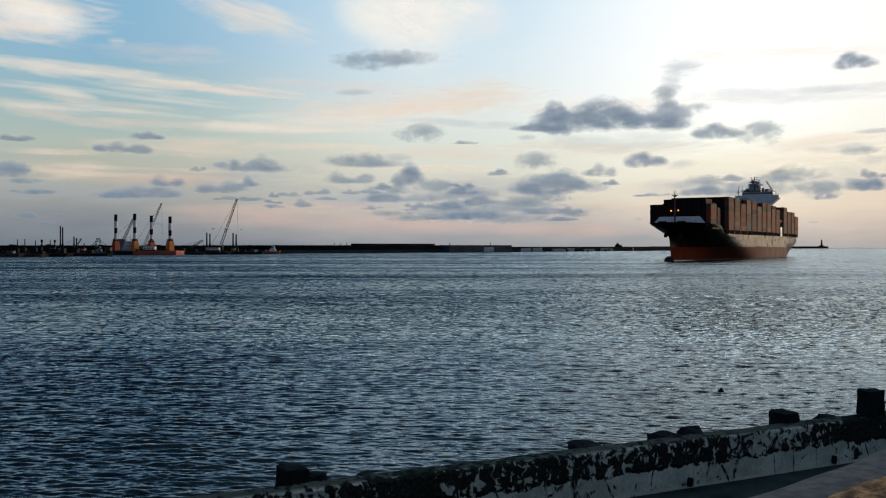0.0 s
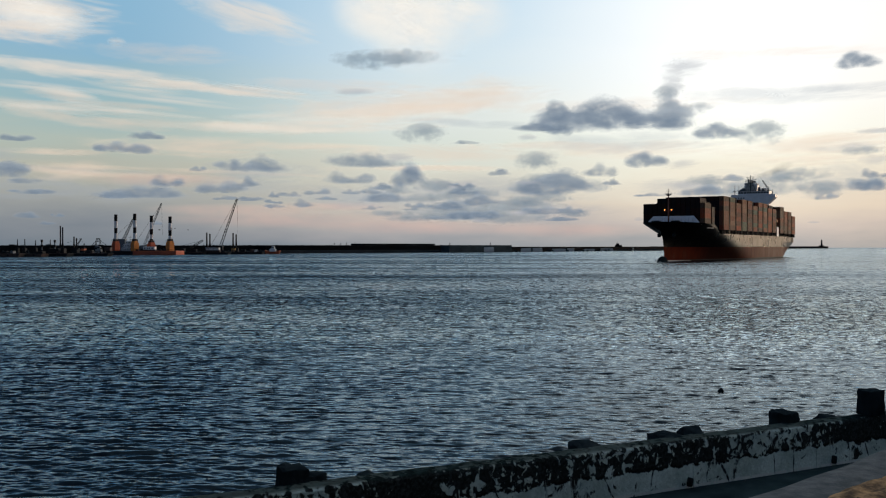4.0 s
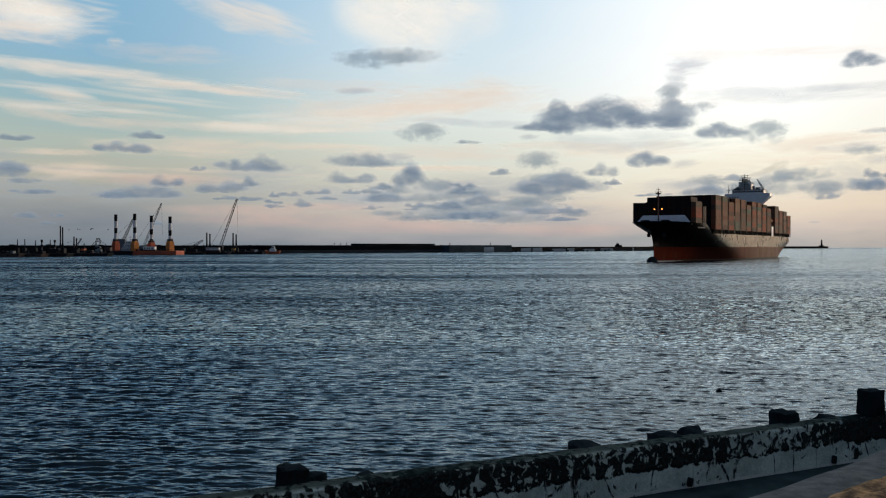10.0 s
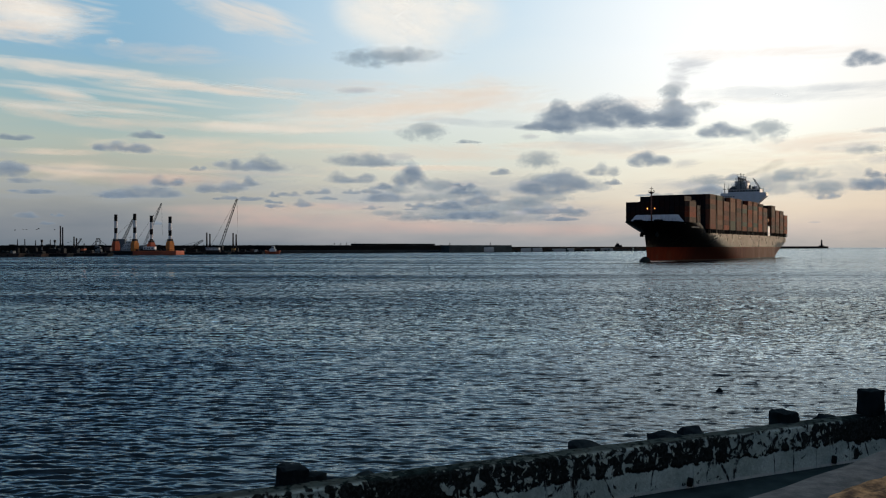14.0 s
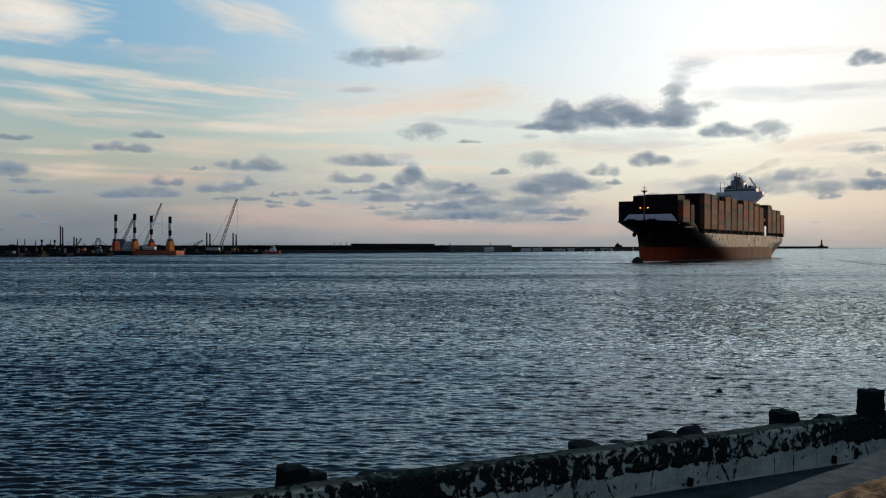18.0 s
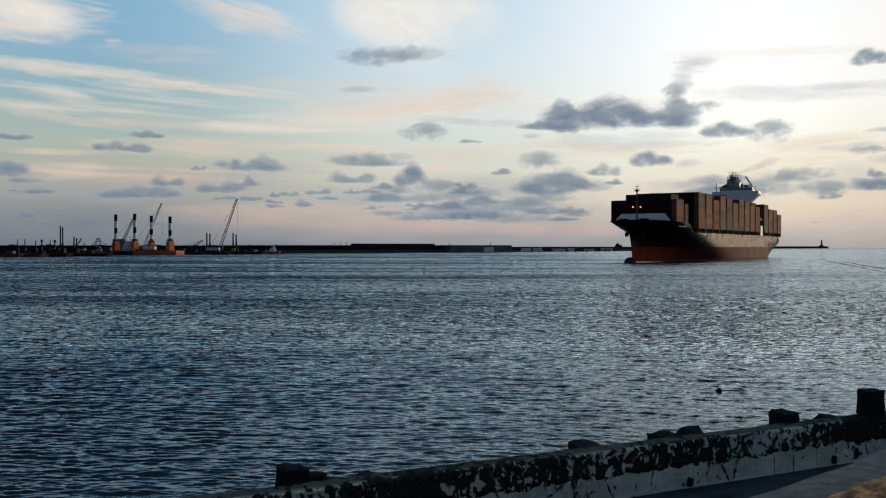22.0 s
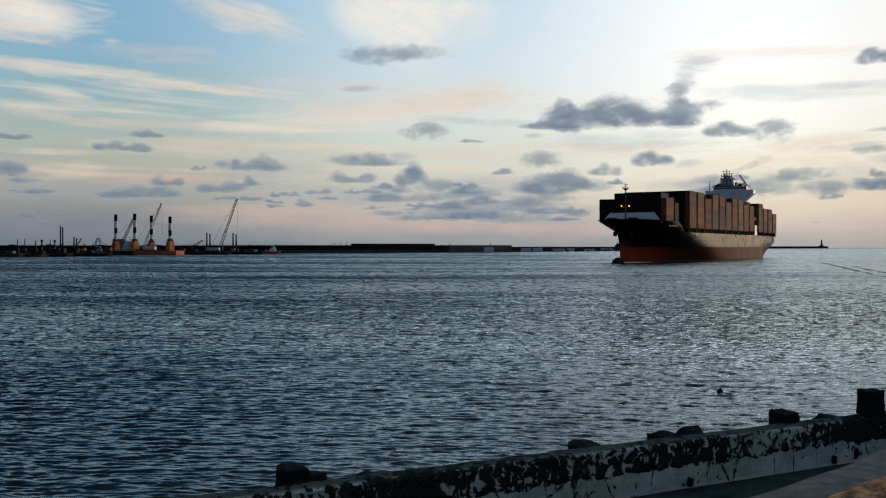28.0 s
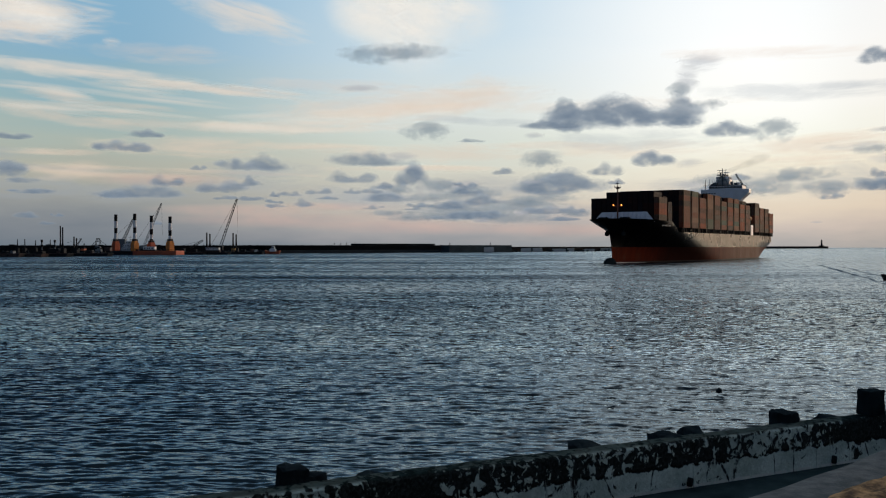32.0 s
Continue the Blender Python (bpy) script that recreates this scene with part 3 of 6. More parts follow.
def build_sea():
    rng = np.random.default_rng(4)
    near, far = 27.0, 300.0
    rows, cols = 1300, 760
    ys = np.linspace(near ** -0.6, far ** -0.6, rows) ** (-1 / 0.6)
    us = np.linspace(-1, 1, cols)
    Y = np.repeat(ys[:, None], cols, 1)
    X = us[None, :] * (Y * 0.5 + 9)
    Z, DX, DY = np.zeros_like(X), np.zeros_like(X), np.zeros_like(X)
    cell = np.maximum(np.gradient(ys)[:, None], (Y * 0.5 + 9) / cols * 0.9)
    # a short wind sea that runs in to the quay: many lengths, crests that swell and die away
    for i in range(120):
        lam = 0.17 * (0.85 / 0.17) ** rng.random() if i < 106 else rng.uniform(1.0, 2.4)
        ang = radians(-95 + rng.normal(0, 17 if lam < 1.0 else 12))
        k = 2 * math.pi / lam
        steep = 0.046 * (0.6 + 0.8 * rng.random()) * (1.0 if lam < 1.0 else 0.75)
        ph = k * (X * math.cos(ang) + Y * math.sin(ang)) + rng.random() * 6.28
        ph += 0.9 * np.sin(X * 0.6 / lam ** 0.5 * rng.normal(1, .4) + rng.random() * 6.28) + 0.8 * np.sin(0.4 * Y + 0.5 * X * rng.normal(0, 1) + rng.random() * 6.28)
        fade = np.clip((lam / cell - 3) / 3, 0, 1)
        grp = 0.5 + 0.5 * np.sin(1.3 * X / lam ** 0.5 * rng.normal(1, .4) + 0.5 * Y * rng.normal(0, .8) + rng.random() * 6.28)
        # steep in front, easy at the back
        a = steep / k * fade * grp
        # water particles gather under the crests
        DX -= 0.75 * a * math.cos(ang) * np.cos(ph)
        DY -= 0.75 * a * math.sin(ang) * np.cos(ph)
        Z += a * (np.sin(ph) - 0.34 * np.sin(2 * ph) + 0.1 * np.sin(3 * ph))
    # near wave heights vary with bearing from the camera, fitted to the tone in view
    az = X / Y
    ease = np.clip((az + 0.27) / 0.15, 0, 1) * np.clip((0.26 - az) / 0.2, 0, 1) * np.clip((95 - Y) / 45, 0, 1)
    ease = 1 - 0.22 * ease + 0.10 * np.clip((-0.2 - az) / 0.12, 0, 1) * np.clip((120 - Y) / 60, 0, 1)
    DX, DY, Z = DX * ease, DY * ease, Z * ease
    calm = np.clip((far - 4 - Y) / 120, 0, 1) * np.clip((Y - near - 0.05) / 0.6, 0, 1) * np.clip((0.995 - np.abs(us))[None, :] / 0.04, 0, 1)
    X, Y, Z = X + DX * calm, Y + DY * calm, Z * calm
    co3 = np.stack([X, Y, Z], -1).reshape(-1, 3)
    idx = np.arange(rows * cols).reshape(rows, cols)
    quads = np.stack([idx[:-1, :-1], idx[:-1, 1:], idx[1:, 1:], idx[1:, :-1]], -1).reshape(-1, 4)
    # round it, flat water out to the horizon and past the sides
    e = len(co3)
    R = 4990
    ring = [idx[0, 0], idx[0, -1], idx[-1, -1], idx[-1, 0]]
    outer = [(-R, -60, 0), (R, -60, 0), (R, R, 0), (-R, R, 0)]
    co3 = np.vstack([co3, np.array(outer)])
    left_edge, right_edge = list(idx[:, 0]), list(idx[:, -1])
    polys = [[e, e + 1] + list(idx[0, ::-1]), [e + 1, e + 2] + right_edge[::-1], [e + 2, e + 3] + list(idx[-1, :]), [e + 3, e] + left_edge]
    loops = np.concatenate([quads.reshape(-1)] + [np.array(p) for p in polys])
    sizes = np.concatenate([np.full(len(quads), 4), np.array([len(p) for p in polys])])
    me = bpy.data.meshes.new("water")
    me.vertices.add(len(co3))
    me.vertices.foreach_set("co", co3.reshape(-1))
    me.loops.add(len(loops))
    me.loops.foreach_set("vertex_index", loops.astype(np.int32))
    me.polygons.add(len(sizes))
    me.polygons.foreach_set("loop_start", np.concatenate([[0], np.cumsum(sizes)[:-1]]).astype(np.int32))
    me.update(calc_edges=True)
    me.validate()
    me.shade_smooth()
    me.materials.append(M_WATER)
    return tagged(new("water", me), "dark blue-grey harbour water with short wind ripples", "water", kind="structure")


water = build_sea()

# ---- the sea wall and the road behind it ----
WALL_A, WALL_B = Vector((-3.0, 16.2, 0)), Vector((11.3, 23.7, 0))
WDIR = (WALL_B - WALL_A).normalized()
WNRM = Vector((-WDIR.y, WDIR.x, 0))    # towards the water
WALL_TOP, ROAD_Z = 3.2, 2.11
WANG = math.degrees(math.atan2(WDIR.y, WDIR.x))


def along(s, n=0.0, z=0.0):
    """A place s metres along the wall's landward edge from its start, n metres towards the water."""
    p = WALL_A + WDIR * s + WNRM * n
    return Vector((p.x, p.y, z))


def build_quay():
    bm = bmesh.new()
    # a solid quay: from far behind the camera to the wall's foot
    a, b = along(-200, 0.33), along(200, 0.33)
    pts = [(a.x, a.y), (b.x, b.y), (b.x + 60, b.y - 300), (a.x - 60, a.y - 300)]
    lo = [bm.verts.new((x, y, -3)) for x, y in pts]
    hi = [bm.verts.new((x, y, ROAD_Z)) for x, y in pts]
    bm.faces.new(hi[::-1])
    for i in range(4):
        bm.faces.new((lo[i], lo[(i + 1) % 4], hi[(i + 1) % 4], hi[i]))
    bmesh.ops.recalc_face_normals(bm, faces=bm.faces)
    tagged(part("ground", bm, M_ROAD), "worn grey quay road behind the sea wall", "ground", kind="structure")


build_quay()


def build_wall():
    """The concrete wall as a run of cast lengths with uneven tops and rounded arrises."""
    top = empty("sea_wall", Matrix.Translation(along(0, 0, ROAD_Z)) @ pose(0, 0, 0, 0, 0, WANG), "low concrete sea wall with flaking paint and black mould", "wall", kind="structure")
    hgt = WALL_TOP - ROAD_Z
    s = -30.0
    random.seed(11)
    while s < 60:
        ln = 4.0
        bm = bmesh.new()
        n = 40 if -4 < s < 22 else 6
        # profile across: foot on the road side, face, rounded top, sea face
        prof = [(0.31, -0.02), (0.32, 0.1), (0.335, hgt * 0.35), (0.345, hgt * 0.7), (0.36, hgt - 0.07), (0.39, hgt - 0.02), (0.44, hgt), (0.62, hgt + 0.012), (0.8, hgt - 0.005), (0.86, hgt - 0.06), (0.88, -2.4)]
        rings = []
        for i in range(n + 1):
            x = s + 0.008 + (ln - 0.016) * i / n
            ring = []
            for j, (y, z) in enumerate(prof):
                d = 0.012 * noise.noise(Vector((x * 2.3, y * 3 + 7, z * 3))) + 0.02 * noise.noise(Vector((x * 0.6, y, z)))
                dz = 0.018 * noise.noise(Vector((x * 1.7, y * 4, 3))) if z > 0.9 else 0
                ring.append(bm.verts.new((x, y + (d if z > -1 else 0), z + dz)))
            rings.append(ring)
        for r0, r1 in zip(rings, rings[1:]):
            for j in range(len(prof) - 1):
                bm.faces.new((r0[j], r1[j], r1[j + 1], r0[j + 1]))
        bm.faces.new(rings[0])
        bm.faces.new(rings[-1][::-1])
        bmesh.ops.recalc_face_normals(bm, faces=bm.faces)
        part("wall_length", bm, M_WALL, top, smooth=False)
        s += ln
    return top


sea_wall = build_wall()
# dark drain outlets at the wall's foot
for px_, py_ in ((1222, 854), (1477, 814)):
    ray_ = Vector(((px_ - 784) / F, 1, -(py_ - 436) / F))
    t_ = along(0, 0.29).dot(WNRM) / Vector((ray_.x, ray_.y, 0)).dot(WNRM)
    p_ = ray_ * t_ + Vector((0, 0, EYE))
    part("drain_outlet", boxed(-0.065, 0.065, -0.05, 0.1, -0.1, 0.1, bevel=0.025), M_ROCK, sea_wall, "dark drain outlet", at=sea_wall.matrix_basis.inverted() @ Matrix.Translation(p_) @ pose(0, 0, 0, 0, 12, WANG))


def build_sky_blockers():
    """Plain walls added behind and beside the terrace, out of view, to block light from the back sky."""
    tagged(part("unseen_wall_south", boxed(-40, 34, -6.5, -6.0, ROAD_Z, 21, bevel=0.02), M_CONC), "added unseen concrete wall behind the terrace that blocks sky light", "wall", kind="structure")
    # the added wall turns the corner well clear of the sun
    tagged(part("unseen_wall_west", boxed(-40.5, -40.01, -6.5, 0, ROAD_Z, 21, bevel=0.02), M_CONC), "added unseen concrete wall beside the road", "wall", kind="structure")


build_sky_blockers()


def rough_block(name, w, d, h, label, seed, mat=None, cat="rock", rounded=0.12, taper=0.88, at=None):
    """A worn armour rock, w x d x h metres, standing on its base: a squared stump or a broken boulder with flat facets."""
    bm = bmesh.new()
    rs = random.Random(int(seed * 10) + 3)
    if rounded > 0.18:
        for i in range(34):
            n = Vector((rs.gauss(0, 1), rs.gauss(0, 1), rs.gauss(0, 1))).normalized()
            q = (abs(n.x) ** 3.2 + abs(n.y) ** 3.2 + abs(n.z) ** 3.2) ** (-1 / 3.2)
            n = n * q * rs.uniform(0.43, 0.5)
            n.z = max(-0.5, min(n.z, 0.44 + 0.12 * n.x))
            bm.verts.new(n)
    else:
        for sx in (-1, 1):
            for sy in (-1, 1):
                for sz in (-1, 1):
                    k = taper if sz > 0 else 1.0
                    c = Vector((sx * 0.5 * k, sy * 0.5 * k, sz * 0.5))
                    for i in range(4):
                        bm.verts.new(c - Vector((sx * rs.uniform(0, 0.10), sy * rs.uniform(0, 0.10), sz * rs.uniform(0, 0.07))))
    hull = bmesh.ops.convex_hull(bm, input=bm.verts)
    bmesh.ops.delete(bm, geom=[g for g in set(hull["geom_interior"] + hull["geom_unused"]) if isinstance(g, bmesh.types.BMVert)], context="VERTS")
    bmesh.ops.triangulate(bm, faces=bm.faces)
    bmesh.ops.subdivide_edges(bm, edges=bm.edges, cuts=5, use_grid_fill=True)
    lo = [min(v.co[i] for v in bm.verts) for i in range(3)]
    hi = [max(v.co[i] for v in bm.verts) for i in range(3)]
    for v in bm.verts:
        c = Vector([(v.co[i] - lo[i]) / (hi[i] - lo[i]) - 0.5 for i in range(3)])
        v.co = c * (1 + 0.09 * noise.noise(c * 4 + Vector((seed, 0, 0))) + 0.07 * noise.noise(c * 11 + Vector((0, seed, 0))))
        v.co = Vector((v.co.x * w, v.co.y * d, (v.co.z + 0.5) * h))
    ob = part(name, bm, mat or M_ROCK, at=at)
    return tagged(ob, label, cat)


# armour blocks heaped against the wall's sea side; sight line of the crest, its width and its rise over the wall top
# columns: place, crest, width, depth in metres, roundness, narrowing towards the top
BLOCKS = [(1541.5, 690, 36, 0.50, 0.07, 0.96), (1386, 728, 33, 0.7, 0.08, 0.97), (1400, 737, 12, 0.5, 0.08, 0.9), (1460, 732, 30, 0.7, 0.3, 0.75), (1227, 754, 47, 0.8, 0.3, 0.8), (1180, 766, 54, 1.0, 0.3, 0.7),
          (1040, 781, 54, 0.9, 0.32, 0.7), (517, 826, 43, 0.7, 0.12, 0.86), (556, 837, 40, 0.6, 0.14, 0.72), (645, 834, 60, 0.9, 0.24, 0.8)]


def build_blocks():
    # the hidden toe on which the blocks stand
    bm = bmesh.new()
    box(bm, -30, 60, 0.90, 2.2, -5.5, WALL_TOP - ROAD_Z - 0.5)
    part("toe_slab", bm, M_ROCK, sea_wall)
    for i, (px, py, w, d, rd, tp) in enumerate(BLOCKS):
        # meet the sight line with an upright plane a little seaward of the wall
        nd = 0.55 if i in (0,) else 1.0
        ray = Vector(((px - 784) / F, 1, -(py - 436) / F))
        base = along(0, nd)
        t = (base.dot(WNRM)) / Vector((ray.x, ray.y, 0)).dot(WNRM)
        p = ray * t + Vector((0, 0, EYE))
        wid = w / F * t * (1.0 if i in (0, 1) else 1.05 if tp > 0.9 else 1.25)
        bottom = WALL_TOP - 0.01 if i == 0 else WALL_TOP - 0.55 - 0.08 * (i % 3)
        rough_block("armour_block", wid, d if i else wid * 0.9, p.z - bottom, "weathered dark concrete block on the sea wall" if i == 0 else "dark weathered armour rock behind the sea wall", i * 7.3,
                    rounded=rd, taper=tp, at=Matrix.Translation((p.x, p.y, bottom)) @ pose(0, 0, 0, 0, 0, WANG - 8 + (i * 37) % 17))


build_blocks()


def build_ledge():
    """The parapet of the terrace on which the camera stands: it shows only in the near corner of the view."""
    a, b = Vector((0.33, 2.13, 0)), Vector((2.93, 4.48, 0))
    ang = math.degrees(math.atan2(b.y - a.y, b.x - a.x))
    ln = (b - a).length
    top = empty("terrace_parapet", Matrix.Translation((a.x, a.y, ROAD_Z)) @ pose(0, 0, 0, 0, 0, ang), "near grey terrace parapet with golden-brown dry moss", "parapet", kind="structure")
    zt = 6.93 - ROAD_Z
    bm = bmesh.new()
    prof = [(0.0, 0.0), (0.0, zt - 0.09), (-0.015, zt - 0.035), (-0.06, zt - 0.008), (-0.12, zt), (-0.42, zt - 0.02), (-0.45, zt - 0.08), (-0.45, 0.0)]
    rings = []
    for i in range(41):
        x = ln * i / 40
        rings.append([bm.verts.new((x, y + 0.012 * noise.noise(Vector((x * 2, y, z))), z + 0.010 * noise.noise(Vector((x * 3, y * 3, 5))))) for y, z in prof])
    for r0, r1 in zip(rings, rings[1:]):
        for j in range(len(prof) - 1):
            bm.faces.new((r0[j], r1[j], r1[j + 1], r0[j + 1]))
    bm.faces.new(rings[0])
    bm.faces.new(rings[-1][::-1])
    bmesh.ops.recalc_face_normals(bm, faces=bm.faces)
    part("coping", bm, M_COPING, top, smooth=True)
    # a cushion of dry moss along the middle of the coping
    bm = bmesh.new()
    rings = []
    for i in range(101):
        x = 0.04 + (ln - 0.07) * i / 100
        w = 0.10 * (1 + 0.35 * noise.noise(Vector((x * 4, 0, 2))) + 0.22 * noise.noise(Vector((x * 17, 0, 6))))
        ring = []
        for j in range(13):
            t = j / 12
            y = -0.285 + (t - 0.5) * 2 * w
            z = zt - 0.018 + 0.036 * math.sin(math.pi * t) * (1 + 0.5 * noise.noise(Vector((x * 9, t * 5, 1)))) + 0.008 * noise.noise(Vector((x * 30, t * 16, 4)))
            ring.append(bm.verts.new((x, y, z)))
        rings.append(ring)
    for r0, r1 in zip(rings, rings[1:]):
        for j in range(12):
            bm.faces.new((r0[j], r1[j], r1[j + 1], r0[j + 1]))
    bmesh.ops.recalc_face_normals(bm, faces=bm.faces)
    part("moss_cushion", bm, M_STRAW, top, "golden-brown dry moss", smooth=True)


build_ledge()

# ---- the container ship ----
PSI = math.degrees(0.535)
HALF = 16.1


def stem(z):
    k = max(0.0, min(1.0, z / 19.5))
    return -8.5 * k ** 2.2


def half_breadth(s, z):
    """Hollow fine waterlines below, full and strongly flared ones at the deck; a clear shoulder runs down and aft."""
    k = max(0.0, min(1.0, z / 19.5))
    shoulder = 107 - 71 * k
    t = max(0.0, (s - stem(z)) / (shoulder - stem(z)))
    low = t ** 1.45
    low = low / (1 + low ** 9) ** (1 / 9)
    high = 1 - (1 - min(1.0, t)) ** (1.6 + 2.6 * k ** 4)
    w = max(0.0, min(1.0, (k - 0.20) / 0.80))
    w = w * w * (3 - 2 * w)
    hb = HALF * (low * (1 - w) + high * w)
    if s > 215:
        q = min(1.0, (s - 215) / 47)
        hb *= 1 - 0.10 * q * q - 0.35 * q * max(0, 1 - z / 10)
    return max(hb, 0.02)


def sheer(s):
    """Height of the shell's top edge."""
    if s < 33:
        return 19.6 - 0.5 * max(0, s) / 33
    if s < 52:
        k = (s - 33) / 19
        return 19.1 - 5.0 * (k * k * (3 - 2 * k))
    return 14.1


def keel(s):
    return -3.0 if s < 214 else -3.0 + (s - 214) / 4 if s < 226 else (s - 226) * 0.245


def build_hull(ship):
    bm = bmesh.new()
    st = [-8.4, -8, -7, -5.5, -4, -2, 0, 2, 4, 7, 10, 13, 16, 20, 24, 28, 32, 35, 38, 41, 44, 47, 50, 53, 57, 62, 68, 72, 76, 80, 84, 88, 92, 96] + [100, 105, 110, 116, 122, 128] + list(range(135, 216, 10)) + [220, 226, 232, 238, 244, 250, 256, 260, 263]
    levels = 30
    rows = []
    for s in st:
        ring = []
        zt = sheer(s)
        zb = keel(s)
        # below the overhanging stem the section starts where the stem line is
        for i in range(levels):
            z = zb + (zt - zb) * i / (levels - 1)
            ring.append((s, half_breadth(s, z), z))
        rows.append(ring)
    port = [[bm.verts.new((max(s, stem(z)), -hb, z)) for s, hb, z in r] for r in rows]
    star = [[bm.verts.new((max(s, stem(z)), hb, z)) for s, hb, z in r] for r in rows]
    for a, b in zip(port, port[1:]):
        for i in range(levels - 1):
            bm.faces.new((a[i], b[i], b[i + 1], a[i + 1]))
    for a, b in zip(star, star[1:]):
        for i in range(levels - 1):
            bm.faces.new((a[i], a[i + 1], b[i + 1], b[i]))
    for i in range(levels - 1):      # stem and transom
        bm.faces.new((port[0][i], port[0][i + 1], star[0][i + 1], star[0][i]))
        bm.faces.new((port[-1][i], star[-1][i], star[-1][i + 1], port[-1][i + 1]))
    for (a, c), (b, d) in zip(zip(port, star), zip(port[1:], star[1:])):    # bottom
        bm.faces.new((a[0], c[0], d[0], b[0]))
    bmesh.ops.remove_doubles(bm, verts=bm.verts, dist=0.03)
    bmesh.ops.recalc_face_normals(bm, faces=bm.faces)
    hull = part("hull", bm, M_HULL, ship, "grey steel hull with a red waterline belt", smooth=True)
    # deck, set 1 m below the bulwark forward
    bm = bmesh.new()
    prev = None
    for s in st[1:]:
        z = sheer(s) - (1.1 if s < 45 else 0.15)
        hb = half_breadth(s, z) - 0.25
        cur = (bm.verts.new((s, -max(hb, 0.05), z)), bm.verts.new((s, max(hb, 0.05), z)))
        if prev:
            bm.faces.new((prev[0], cur[0], cur[1], prev[1]))
        prev = cur
    bmesh.ops.recalc_face_normals(bm, faces=bm.faces)
    part("deck", bm, M_DECK, hull)
    # bulbous bow, awash
    bm = bmesh.new()
    bmesh.ops.create_uvsphere(bm, u_segments=20, v_segments=12, radius=1)
    bmesh.ops.scale(bm, vec=(7.0, 1.7, 2.9), verts=bm.verts)
    bmesh.ops.translate(bm, vec=(-2.6, 0, -0.3), verts=bm.verts)
    part("bulb", bm, M_ROCK, hull, "dark bulbous bow breaking the surface", smooth=True)
    # rubbing rail along the deck edge
    for side in (-1, 1):
        bm = bmesh.new()
        prev = None
        for s in range(54, 262, 8):
            hb = half_breadth(s, 14) + 0.06
            cur = [bm.verts.new((s, side * (hb + dy), 14.1 + dz)) for dy, dz in ((0, -0.25), (0.14, -0.22), (0.14, 0.2), (-0.2, 0.2))]
            if prev:
                for i in range(4):
                    bm.faces.new((prev[i], cur[i], cur[(i + 1) % 4], prev[(i + 1) % 4]))
            prev = cur
        bmesh.ops.recalc_face_normals(bm, faces=bm.faces)
        part("gunwale", bm, M_HULL, hull)
    # a solid near-black block stands for the shade inside the open mooring deck
    part("mooring_shade_block", boxed(257.5, 263.6, -15.0, 15.0, 10.4, 13.6, bevel=0.1), M_STEEL, hull, "dark block in place of the shaded mooring deck at the stern")
    # the painted name, as plain bars along the bulwark
    for i in range(7):
        s0 = 24.0 + i * 1.5
        y0, y1 = half_breadth(s0, 17.2), half_breadth(s0 + 1.0, 17.2)
        bm = bmesh.new()
        v = [bm.verts.new(q) for q in ((s0, -y0 - 0.05, 16.7), (s0 + 1.0, -y1 - 0.05, 16.7), (s0 + 1.0, -y1 - 0.09, 17.8), (s0, -y0 - 0.09, 17.8))]
        bm.faces.new(v)
        part("name_bar", bm, M_GREYBLUE, hull, "dull grey painted bar")
    # anchors in their pockets
    for side in (-1, 1):
        bm = bmesh.new()
        y = side * (half_breadth(3, 14.5) + 0.2)
        box(bm, 3.5, 4.1, y - 0.4, y + 0.4, 12.6, 15.6, 0.1)
        box(bm, 2.4, 5.2, y - 0.45, y + 0.45, 12.1, 12.9, 0.15)
        box(bm, 2.0, 2.9, y - 0.4, y + 0.4, 12.3, 13.8, 0.12)
        box(bm, 4.7, 5.6, y - 0.4, y + 0.4, 12.3, 13.8, 0.12)
        part("anchor", bm, M_ROCK, hull, "dark stocked anchor in its pocket")
    return hull


PITCH = 14.43
BAY0 = 15.9
BAYS = [(BAY0, 19.2, 4, 5)] + [(BAY0 + 38.0 + PITCH * n, 16.6, o, i) for n, o, i in
        ((0, 7, 7), (1, 7, 7), (2, 6, 7), (3, 7, 7), (4, 7, 7), (5, 6, 7), (6, 7, 7), (7, 7, 7), (8, 6, 7), (9, 6, 7))] + \
       [(BAY0 + 193.2 + PITCH * n, 16.4, o, i) for n, o, i in ((0, 7, 7), (1, 6, 6), (2, 6, 6), (3, 5, 5))]
ROWS, CW, CH, CL = 13, 2.46, 2.6, 12.19


def container_mesh(paint):
    bm = bmesh.new()
    box(bm, 0, CL, -1.20, 1.20, 0.02, CH - 0.02)
    # corner posts stand proud of the panels, near-black to paint shade beside the gaps
    n = len(bm.faces)
    for x in (-0.02, CL - 0.34):
        for y in (-1.22, 1.06):
            box(bm, x, x + 0.36, y, y + 0.16, 0, CH - 0.01)
    bm.faces.ensure_lookup_table()
    for f in bm.faces[n:]:
        f.material_index = 1
    me = bpy.data.meshes.new("container")
    bm.to_mesh(me)
    bm.free()
    me.materials.append(paint)
    me.materials.append(M_POST)
    return me


